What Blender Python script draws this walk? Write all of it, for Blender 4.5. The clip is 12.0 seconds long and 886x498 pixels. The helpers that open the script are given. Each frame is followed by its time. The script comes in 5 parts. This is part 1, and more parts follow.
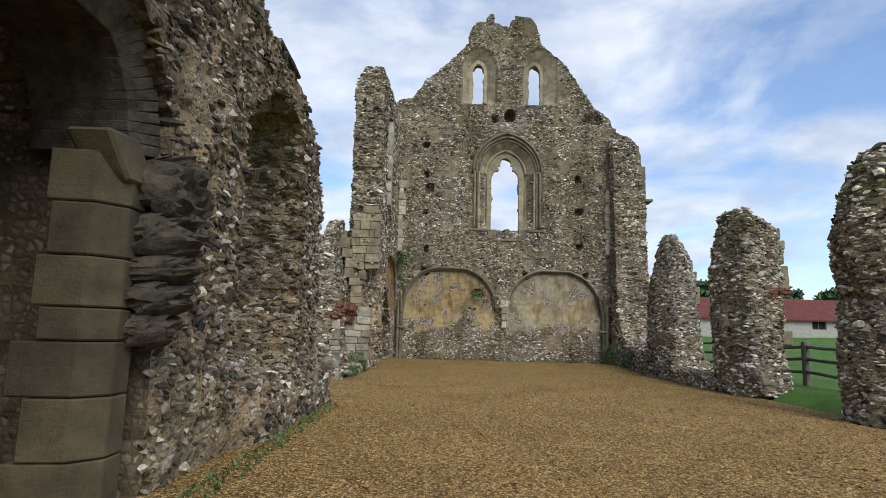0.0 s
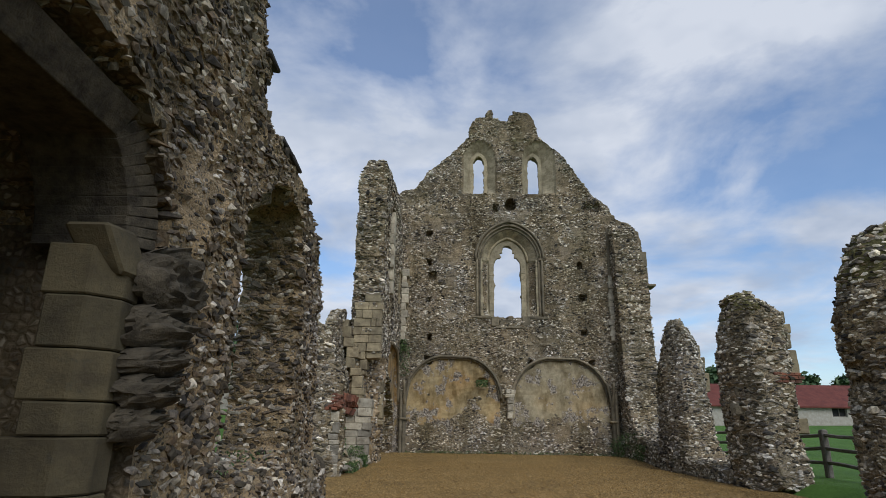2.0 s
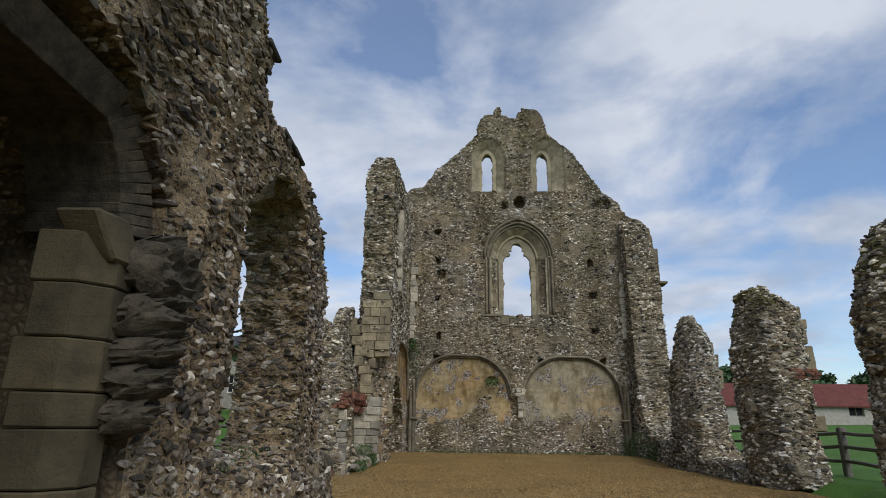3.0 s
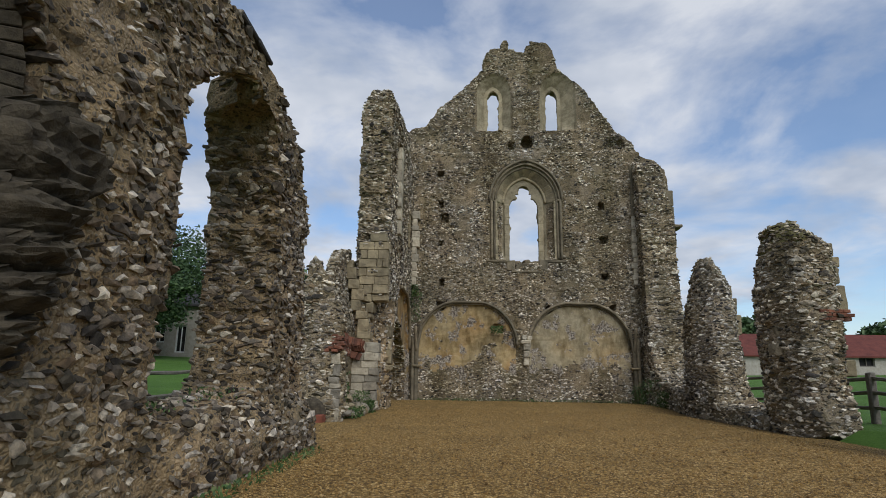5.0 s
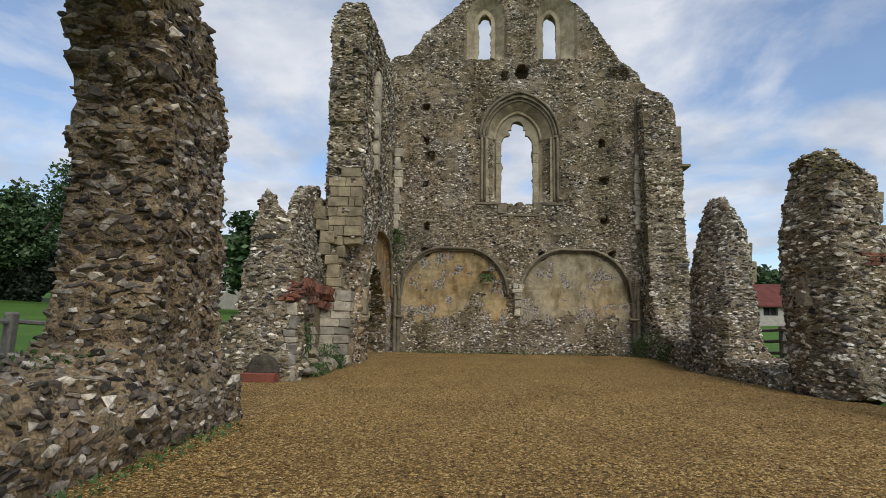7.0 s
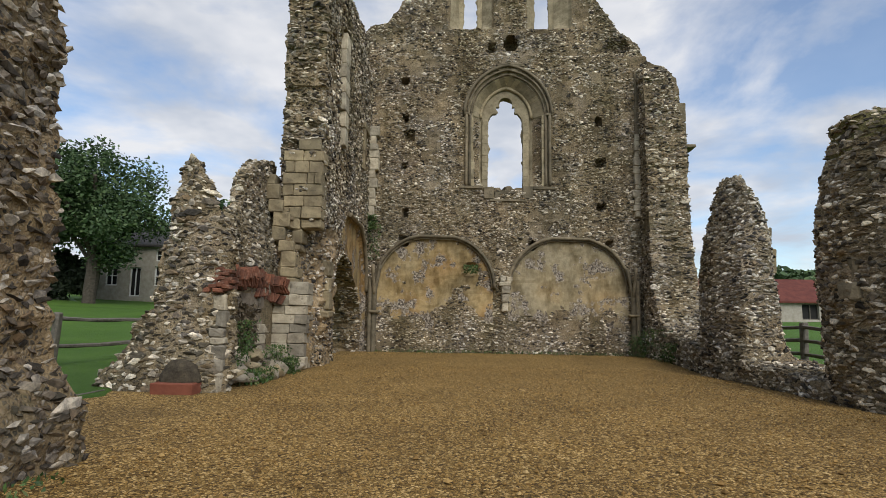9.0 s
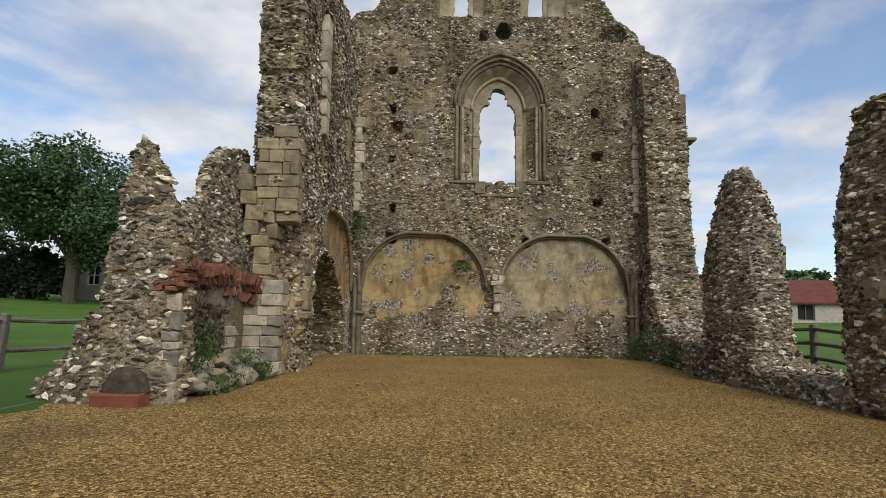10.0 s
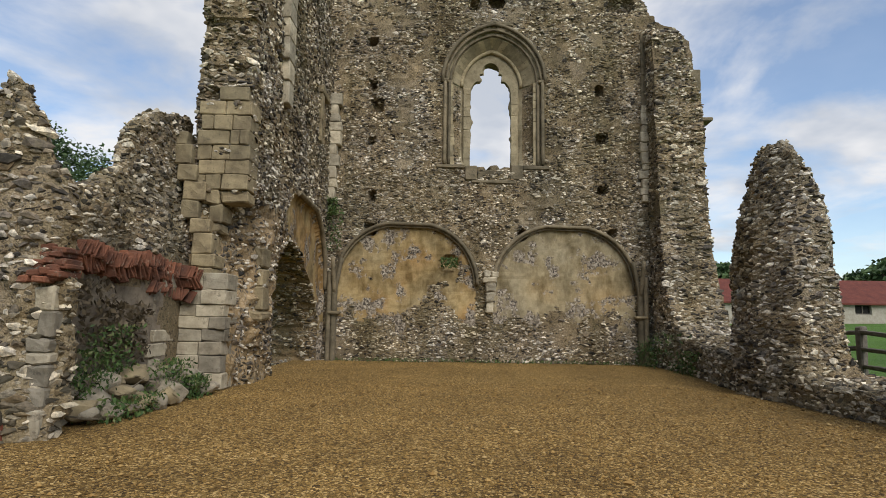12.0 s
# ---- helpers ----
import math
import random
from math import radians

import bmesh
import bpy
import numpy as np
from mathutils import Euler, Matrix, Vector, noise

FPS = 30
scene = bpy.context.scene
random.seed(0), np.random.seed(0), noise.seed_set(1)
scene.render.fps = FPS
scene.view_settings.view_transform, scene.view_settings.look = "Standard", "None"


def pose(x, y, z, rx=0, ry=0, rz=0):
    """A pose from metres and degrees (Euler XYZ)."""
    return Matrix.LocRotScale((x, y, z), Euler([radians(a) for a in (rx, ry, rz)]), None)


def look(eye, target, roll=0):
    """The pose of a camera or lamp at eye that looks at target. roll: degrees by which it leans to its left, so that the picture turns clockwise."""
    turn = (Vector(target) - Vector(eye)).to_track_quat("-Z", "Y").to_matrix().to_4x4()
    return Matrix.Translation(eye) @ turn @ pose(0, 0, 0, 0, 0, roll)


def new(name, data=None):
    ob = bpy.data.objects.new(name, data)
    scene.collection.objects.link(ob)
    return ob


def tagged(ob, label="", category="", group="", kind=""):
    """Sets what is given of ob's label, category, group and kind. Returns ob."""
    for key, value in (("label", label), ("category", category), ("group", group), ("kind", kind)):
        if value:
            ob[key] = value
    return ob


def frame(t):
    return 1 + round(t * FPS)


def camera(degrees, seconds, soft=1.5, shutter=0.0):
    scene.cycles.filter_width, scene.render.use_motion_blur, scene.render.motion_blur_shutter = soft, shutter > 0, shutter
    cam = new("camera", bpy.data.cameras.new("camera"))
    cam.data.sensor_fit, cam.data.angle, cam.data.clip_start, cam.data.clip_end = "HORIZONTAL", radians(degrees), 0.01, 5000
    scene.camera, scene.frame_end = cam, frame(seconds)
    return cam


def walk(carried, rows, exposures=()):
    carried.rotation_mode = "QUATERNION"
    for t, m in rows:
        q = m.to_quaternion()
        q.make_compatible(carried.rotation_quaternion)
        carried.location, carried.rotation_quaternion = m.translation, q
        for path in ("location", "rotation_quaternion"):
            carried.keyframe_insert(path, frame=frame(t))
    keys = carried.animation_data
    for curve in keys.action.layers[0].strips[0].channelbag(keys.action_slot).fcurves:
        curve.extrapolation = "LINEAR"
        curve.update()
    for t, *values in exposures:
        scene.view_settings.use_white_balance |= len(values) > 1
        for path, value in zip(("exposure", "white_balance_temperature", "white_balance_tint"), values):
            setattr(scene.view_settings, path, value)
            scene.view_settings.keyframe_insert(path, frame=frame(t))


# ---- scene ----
cam = camera(75.0, 12.0, soft=0.7)
PATH = [
    (0, (-2.589, -1.256, 1.253), (-2.599, 0.724, 1.531), 1.5),
    (0.5, (-2.548, -1.266, 1.29), (-2.562, 0.691, 1.706), 1.4),
    (1, (-2.511, -1.31, 1.291), (-2.528, 0.623, 1.804), 1.3),
    (1.5, (-2.498, -1.312, 1.275), (-2.519, 0.608, 1.833), 1.1),
    (2, (-2.465, -1.289, 1.249), (-2.5, 0.626, 1.822), 0.9),
    (2.5, (-2.416, -1.247, 1.222), (-2.466, 0.668, 1.798), 0.8),
    (3, (-2.407, -1.101, 1.188), (-2.477, 0.813, 1.763), 0.8),
    (5, (-2.267, 0.132, 1.034), (-2.362, 2.084, 1.457), 0.8),
    (5.5, (-2.253, 0.579, 1.07), (-2.339, 2.543, 1.436), 0.8),
    (6, (-2.131, 1.12, 1.065), (-2.211, 3.094, 1.376), 0.9),
    (6.5, (-2.058, 1.604, 1.069), (-2.14, 3.583, 1.346), 0.9),
    (7, (-1.974, 2.154, 1.103), (-2.051, 4.136, 1.358), 0.9),
    (9, (-1.617, 4.259, 1.128), (-1.669, 6.244, 1.369), 0.9),
    (9.5, (-1.562, 4.735, 1.12), (-1.606, 6.72, 1.361), 0.8),
    (10, (-1.496, 5.228, 1.149), (-1.525, 7.213, 1.392), 0.9),
    (10.5, (-1.453, 5.766, 1.158), (-1.474, 7.751, 1.401), 0.9),
    (11, (-1.422, 6.315, 1.15), (-1.439, 8.3, 1.393), 0.9),
    (11.5, (-1.39, 6.821, 1.164), (-1.396, 8.806, 1.41), 0.9),
    (12, (-1.347, 7.347, 1.171), (-1.349, 9.332, 1.417), 0.9),
]
walk(cam, [(t, look(eye, target, roll)) for t, eye, target, roll in PATH],
     exposures=[(0, 0.24, 6000, 10), (0.6, 0.08, 6000, 10), (1.5, -0.14, 5980, 10), (3, -0.2, 6000, 10), (5, -0.2, 6150, 10), (7, -0.02, 6320, 10), (9, 0.07, 6580, 10), (12, 0.14, 6760, 10)])

# ---- world and sun ----
SUN_EL, SUN_ROT = radians(44), radians(156)
world = bpy.data.worlds.new("sky")
scene.world = world
world.use_nodes = True
wn, wl = world.node_tree.nodes, world.node_tree.links
wn.clear()
w_out = wn.new("ShaderNodeOutputWorld")
w_bg = wn.new("ShaderNodeBackground")
w_sky = wn.new("ShaderNodeTexSky")
w_sky.sky_type = "NISHITA"
w_sky.sun_disc = False
w_sky.sun_elevation, w_sky.sun_rotation = SUN_EL, SUN_ROT
w_sky.air_density, w_sky.dust_density = 1.0, 0.6
w_tc = wn.new("ShaderNodeTexCoord")
w_sep = wn.new("ShaderNodeSeparateXYZ")
wl.new(w_tc.outputs["Generated"], w_sep.inputs[0])
# flat cloud layer: direction divided by its height
w_h = wn.new("ShaderNodeMath"); w_h.operation = "MAXIMUM"; w_h.inputs[1].default_value = 0.0
wl.new(w_sep.outputs["Z"], w_h.inputs[0])
w_h2 = wn.new("ShaderNodeMath"); w_h2.operation = "ADD"; w_h2.inputs[1].default_value = 0.22
wl.new(w_h.outputs[0], w_h2.inputs[0])
w_dx = wn.new("ShaderNodeMath"); w_dx.operation = "DIVIDE"
w_dy = wn.new("ShaderNodeMath"); w_dy.operation = "DIVIDE"
wl.new(w_sep.outputs["X"], w_dx.inputs[0]); wl.new(w_h2.outputs[0], w_dx.inputs[1])
wl.new(w_sep.outputs["Y"], w_dy.inputs[0]); wl.new(w_h2.outputs[0], w_dy.inputs[1])
w_com = wn.new("ShaderNodeCombineXYZ")
wl.new(w_dx.outputs[0], w_com.inputs[0]); wl.new(w_dy.outputs[0], w_com.inputs[1])
w_com.inputs[2].default_value = 8.3
w_n = wn.new("ShaderNodeTexNoise")
w_n.inputs["Scale"].default_value = 1.75
w_n.inputs["Detail"].default_value = 7.0
w_n.inputs["Roughness"].default_value = 0.56
w_n.inputs["Distortion"].default_value = 0.25
wl.new(w_com.outputs[0], w_n.inputs["Vector"])
w_r = wn.new("ShaderNodeValToRGB")
w_r.color_ramp.elements[0].position, w_r.color_ramp.elements[0].color = 0.385, (0.12, 0.12, 0.12, 1)
w_r.color_ramp.elements[1].position, w_r.color_ramp.elements[1].color = 0.57, (0.94, 0.94, 0.94, 1)
wl.new(w_n.outputs["Fac"], w_r.inputs[0])
w_n2 = wn.new("ShaderNodeTexNoise")
w_n2.inputs["Scale"].default_value = 3.1
w_n2.inputs["Detail"].default_value = 4.0
wl.new(w_com.outputs[0], w_n2.inputs["Vector"])
w_cc = wn.new("ShaderNodeValToRGB")
w_cc.color_ramp.elements[0].position, w_cc.color_ramp.elements[0].color = 0.36, (5.5, 6.0, 6.9, 1)
w_cc.color_ramp.elements[1].position, w_cc.color_ramp.elements[1].color = 0.6, (8.5, 8.6, 8.9, 1)
wl.new(w_n2.outputs["Fac"], w_cc.inputs[0])
w_mix = wn.new("ShaderNodeMix"); w_mix.data_type = "RGBA"
wl.new(w_r.outputs[0], w_mix.inputs["Factor"])
w_sat = wn.new("ShaderNodeMix"); w_sat.data_type = "RGBA"; w_sat.blend_type = "MULTIPLY"
w_sat.inputs["Factor"].default_value = 1.0
w_sat.inputs["B"].default_value = (1.5, 1.6, 1.7, 1)
wl.new(w_sky.outputs[0], w_sat.inputs["A"])
wl.new(w_sat.outputs["Result"], w_mix.inputs["A"])
wl.new(w_cc.outputs[0], w_mix.inputs["B"])
wl.new(w_mix.outputs["Result"], w_bg.inputs["Color"])
w_bg.inputs["Strength"].default_value = 0.095
wl.new(w_bg.outputs[0], w_out.inputs[0])

sun = new("sun", bpy.data.lights.new("sun", "SUN"))
sun.data.energy, sun.data.angle, sun.data.color = 2.5, radians(42), (1.0, 0.96, 0.91)
sun.matrix_world = look((0, 0, 30), (0 - 30 * math.sin(SUN_ROT) / math.tan(SUN_EL), 0 - 30 * math.cos(SUN_ROT) / math.tan(SUN_EL), 0))


# ---- materials ----
def material(name):
    m = bpy.data.materials.new(name)
    m.use_nodes = True
    nt = m.node_tree
    b = nt.nodes["Principled BSDF"]
    b.inputs["Roughness"].default_value = 0.9
    b.inputs["Specular IOR Level"].default_value = 0.25
    return m, nt, b


def node(nt, kind, **values):
    n = nt.nodes.new("ShaderNode" + kind)
    for k, v in values.items():
        n.inputs[k.replace("_", " ")].default_value = v
    return n


def ramp(nt, fac, stops):
    r = nt.nodes.new("ShaderNodeValToRGB")
    while len(r.color_ramp.elements) < len(stops):
        r.color_ramp.elements.new(0.5)
    for e, (p, c) in zip(r.color_ramp.elements, stops):
        e.position, e.color = p, (*c, 1)
    nt.links.new(fac, r.inputs[0])
    return r.outputs[0]


def mixed(nt, fac, a, b, how="MIX"):
    m = nt.nodes.new("ShaderNodeMix")
    m.data_type, m.blend_type = "RGBA", how
    for key, v in (("Factor", fac), ("A", a), ("B", b)):
        if isinstance(v, (int, float)):
            m.inputs[key].default_value = v
        elif isinstance(v, tuple):
            m.inputs[key].default_value = (*v, 1)
        else:
            nt.links.new(v, m.inputs[key])
    return m.outputs["Result"]


def place(nt):
    return nt.nodes.new("ShaderNodeNewGeometry").outputs["Position"]


def noise_of(nt, vec, scale, detail=4.0, rough=0.55):
    n = node(nt, "TexNoise", Scale=scale, Detail=detail, Roughness=rough)
    nt.links.new(vec, n.inputs["Vector"])
    return n.outputs["Fac"]


def cells_of(nt, vec, scale, what="Color", feature="F1"):
    n = node(nt, "TexVoronoi", Scale=scale)
    n.feature = feature
    nt.links.new(vec, n.inputs["Vector"])
    return n.outputs[what]


def relief(nt, b, height, distance, strength=1.0, before=None):
    n = node(nt, "Bump", Strength=strength, Distance=distance)
    nt.links.new(height, n.inputs["Height"])
    if before is not None:
        nt.links.new(before, n.inputs["Normal"])
    nt.links.new(n.outputs[0], b.inputs["Normal"])
    return n.outputs[0]


def grey_of(nt, colour):
    n = nt.nodes.new("ShaderNodeRGBToBW")
    nt.links.new(colour, n.inputs[0])
    return n.outputs[0]


def weathered(nt, p, c):
    """Broad stains on old masonry: pale and buff areas, olive lichen, dark runs of rain water."""
    wide = ramp(nt, noise_of(nt, p, 0.33, 5.0, 0.6), [(0.38, (1.06, 1.06, 1.06)), (0.48, (0.96, 0.9, 0.78)), (0.6, (1.04, 1.02, 1.0)), (0.7, (0.72, 0.72, 0.66))])
    c = mixed(nt, 1.0, c, wide, "MULTIPLY")
    runs = node(nt, "Mapping")
    runs.inputs["Scale"].default_value = (1.1, 1.1, 0.2)
    nt.links.new(p, runs.inputs["Vector"])
    run = ramp(nt, noise_of(nt, runs.outputs[0], 0.9, 6.0, 0.6), [(0.34, (0.62, 0.6, 0.52)), (0.52, (1.06, 1.05, 1.03))])
    c = mixed(nt, 1.0, c, run, "MULTIPLY")
    olive = ramp(nt, noise_of(nt, p, 0.5, 7.0, 0.68), [(0.48, (0, 0, 0)), (0.66, (0.34, 0.34, 0.34))])
    return mixed(nt, olive, c, (0.16, 0.14, 0.075))


def rubble_material(name, mortar, dark, small=26.0):
    """Lime mortar with small flints showing in it."""
    m, nt, b = material(name)
    p = place(nt)
    cell = cells_of(nt, p, small)
    edge = cells_of(nt, p, small, "Distance", "DISTANCE_TO_EDGE")
    tone = ramp(nt, grey_of(nt, cell), [(0.15, (0.05, 0.048, 0.045)), (0.4, (0.16, 0.14, 0.12)), (0.62, mortar), (0.9, (0.34, 0.31, 0.27))])
    grain = ramp(nt, noise_of(nt, p, 60.0, 5.0, 0.7), [(0.3, dark), (0.7, mortar)])
    isflint = ramp(nt, edge, [(0.10, (0, 0, 0)), (0.22, (1, 1, 1))])
    c = mixed(nt, isflint, grain, tone)
    stain = ramp(nt, noise_of(nt, p, 0.9, 6.0, 0.62), [(0.38, (0.62, 0.6, 0.55)), (0.62, (1.12, 1.08, 1.0))])
    c = mixed(nt, 1.0, c, stain, "MULTIPLY")
    moss = ramp(nt, noise_of(nt, p, 2.3, 6.0, 0.7), [(0.56, (0, 0, 0)), (0.72, (0.55, 0.55, 0.55))])
    c = mixed(nt, moss, c, (0.085, 0.085, 0.045))
    c = weathered(nt, p, c)
    nt.links.new(c, b.inputs["Base Color"])
    first = relief(nt, b, edge, 0.03, 0.8)
    relief(nt, b, noise_of(nt, p, 45.0, 6.0, 0.7), 0.012, 0.8, first)
    b.inputs["Roughness"].default_value = 0.95
    return m


def flint_material(name, stops):
    """Each stone takes its own tone: black and grey flint, white rind, brown stain."""
    m, nt, b = material(name)
    g = nt.nodes.new("ShaderNodeNewGeometry")
    o = nt.nodes.new("ShaderNodeObjectInfo")
    a = nt.nodes.new("ShaderNodeMath")
    a.operation = "ADD"
    nt.links.new(g.outputs["Random Per Island"], a.inputs[0])
    nt.links.new(o.outputs["Random"], a.inputs[1])
    f = nt.nodes.new("ShaderNodeMath")
    f.operation = "FRACT"
    nt.links.new(a.outputs[0], f.inputs[0])
    c = ramp(nt, f.outputs[0], stops)
    p = g.outputs["Position"]
    rind = ramp(nt, noise_of(nt, p, 17.0, 5.0, 0.65), [(0.42, (0.55, 0.55, 0.55)), (0.62, (1.25, 1.22, 1.15))])
    c = mixed(nt, 1.0, c, rind, "MULTIPLY")
    stain = ramp(nt, noise_of(nt, p, 0.8, 6.0, 0.6), [(0.36, (0.68, 0.65, 0.6)), (0.64, (1.12, 1.1, 1.04))])
    c = mixed(nt, 1.0, c, stain, "MULTIPLY")
    lichen = ramp(nt, noise_of(nt, p, 5.0, 6.0, 0.7), [(0.6, (0, 0, 0)), (0.74, (0.5, 0.5, 0.5))])
    c = mixed(nt, lichen, c, (0.11, 0.1, 0.055))
    c = weathered(nt, p, c)
    nt.links.new(c, b.inputs["Base Color"])
    relief(nt, b, noise_of(nt, p, 70.0, 5.0, 0.65), 0.01, 0.7)
    b.inputs["Roughness"].default_value = 0.78
    return m


def ashlar_material(name, light, dark, blotch):
    m, nt, b = material(name)
    p = place(nt)
    o = nt.nodes.new("ShaderNodeObjectInfo")
    own = ramp(nt, o.outputs["Random"], [(0.0, (0.72, 0.72, 0.7)), (1.0, (1.15, 1.12, 1.05))])
    c = ramp(nt, noise_of(nt, p, 3.2, 7.0, 0.66), [(0.33, dark), (0.66, light)])
    c = mixed(nt, 1.0, c, own, "MULTIPLY")
    spots = ramp(nt, noise_of(nt, p, 11.0, 6.0, 0.7), [(0.56, (0, 0, 0)), (0.68, (0.7, 0.7, 0.7))])
    c = mixed(nt, spots, c, blotch)
    nt.links.new(c, b.inputs["Base Color"])
    relief(nt, b, noise_of(nt, p, 30.0, 8.0, 0.72), 0.015, 0.9)
    return m


def plain_material(name, a, b_, scale, rough=0.85, bump=0.01, bump_scale=60.0):
    m, nt, b = material(name)
    p = place(nt)
    c = ramp(nt, noise_of(nt, p, scale, 6.0, 0.65), [(0.3, a), (0.7, b_)])
    nt.links.new(c, b.inputs["Base Color"])
    relief(nt, b, noise_of(nt, p, bump_scale, 5.0, 0.7), bump, 0.8)
    b.inputs["Roughness"].default_value = rough
    return m


FLINT_STOPS = [(0.0, (0.03, 0.03, 0.032)), (0.15, (0.085, 0.08, 0.078)), (0.32, (0.2, 0.185, 0.175)), (0.44, (0.2, 0.155, 0.105)),
               (0.57, (0.36, 0.345, 0.325)), (0.74, (0.55, 0.535, 0.51)), (1.0, (0.9, 0.885, 0.855))]
M_RUBBLE = rubble_material("lime_mortar_rubble", (0.32, 0.275, 0.205), (0.155, 0.13, 0.092))
M_RUBBLE_TAN = rubble_material("tan_mortar_rubble", (0.33, 0.26, 0.17), (0.17, 0.13, 0.082))
# rubble coloured dark to paint in the shade of the near wall's recess
M_RUBBLE_SHADE = rubble_material("recess_shade_rubble", (0.13, 0.1, 0.07), (0.06, 0.048, 0.034), 14.0)
M_FLINT_BROWN = flint_material("brown_flint", [(0.0, (0.03, 0.028, 0.027)), (0.16, (0.075, 0.067, 0.06)), (0.36, (0.15, 0.13, 0.115)), (0.46, (0.17, 0.125, 0.085)), (0.6, (0.25, 0.23, 0.215)), (0.8, (0.36, 0.34, 0.32)), (1.0, (0.66, 0.64, 0.62))])
M_CORE = rubble_material("exposed_wall_core", (0.37, 0.295, 0.195), (0.19, 0.14, 0.085), 13.0)
M_FLINT = flint_material("flint", FLINT_STOPS)
M_ASHLAR = ashlar_material("limestone_ashlar", (0.34, 0.285, 0.18), (0.16, 0.13, 0.085), (0.085, 0.075, 0.055))
M_ASHLAR_PALE = ashlar_material("pale_limestone", (0.54, 0.49, 0.385), (0.27, 0.235, 0.175), (0.11, 0.095, 0.07))
M_MOULD = ashlar_material("weathered_mouldings", (0.25, 0.21, 0.145), (0.11, 0.095, 0.065), (0.055, 0.05, 0.038))
M_WINDOW = ashlar_material("pale_window_stone", (0.42, 0.365, 0.25), (0.22, 0.185, 0.12), (0.12, 0.1, 0.07))
M_OLDSTONE = ashlar_material("grey_weathered_limestone", (0.36, 0.325, 0.26), (0.17, 0.15, 0.115), (0.08, 0.07, 0.055))
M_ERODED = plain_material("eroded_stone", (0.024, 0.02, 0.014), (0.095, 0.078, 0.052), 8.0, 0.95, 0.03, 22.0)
M_MOSS = plain_material("dry_moss", (0.06, 0.055, 0.02), (0.17, 0.15, 0.06), 5.0, 0.95, 0.05, 30.0)
# stained limestone, its colour lowered further to hold the shade of the reveal
M_STAINED_SHADE = ashlar_material("stained_shaded_limestone", (0.115, 0.094, 0.052), (0.055, 0.045, 0.027), (0.05, 0.045, 0.03))
M_OLDRENDER = ashlar_material("stained_render", (0.25, 0.215, 0.17), (0.1, 0.085, 0.07), (0.05, 0.042, 0.034))
M_TILE = ashlar_material("red_clay_tile", (0.22, 0.09, 0.054), (0.08, 0.04, 0.03), (0.22, 0.175, 0.13))
M_TERRACOTTA = plain_material("terracotta_slab", (0.16, 0.05, 0.03), (0.24, 0.085, 0.05), 6.0)
M_WOOD = plain_material("weathered_oak", (0.1, 0.09, 0.075), (0.2, 0.18, 0.15), 14.0)
M_SLATE = plain_material("dark_slate", (0.03, 0.03, 0.03), (0.07, 0.065, 0.06), 6.0)
M_ROOF = plain_material("red_roof_tiles", (0.085, 0.026, 0.02), (0.15, 0.045, 0.032), 1.5)
M_BARNWALL = plain_material("barn_flint_wall", (0.28, 0.25, 0.2), (0.42, 0.39, 0.33), 3.0)
M_WHITE = plain_material("white_paint", (0.6, 0.6, 0.57), (0.75, 0.75, 0.72), 3.0)
M_DARK = plain_material("dark_interior", (0.012, 0.012, 0.012), (0.025, 0.024, 0.022), 2.0)
M_BARK = plain_material("bark", (0.05, 0.042, 0.032), (0.11, 0.095, 0.075), 7.0)


def leaf_material(name, stops):
    m, nt, b = material(name)
    g = nt.nodes.new("ShaderNodeNewGeometry")
    c = ramp(nt, g.outputs["Random Per Island"], stops)
    nt.links.new(c, b.inputs["Base Color"])
    b.inputs["Roughness"].default_value = 0.6
    return m


M_LEAF = leaf_material("green_leaves", [(0.0, (0.025, 0.05, 0.018)), (0.6, (0.06, 0.105, 0.04)), (1.0, (0.11, 0.16, 0.065))])
M_LEAF_DARK = leaf_material("copper_leaves", [(0.0, (0.008, 0.008, 0.008)), (1.0, (0.03, 0.02, 0.022))])
M_HEDGE = leaf_material("hedge_leaves", [(0.0, (0.012, 0.018, 0.01)), (1.0, (0.04, 0.055, 0.03))])
M_WEED = leaf_material("weeds", [(0.0, (0.025, 0.055, 0.015)), (0.7, (0.065, 0.115, 0.03)), (1.0, (0.16, 0.17, 0.07))])


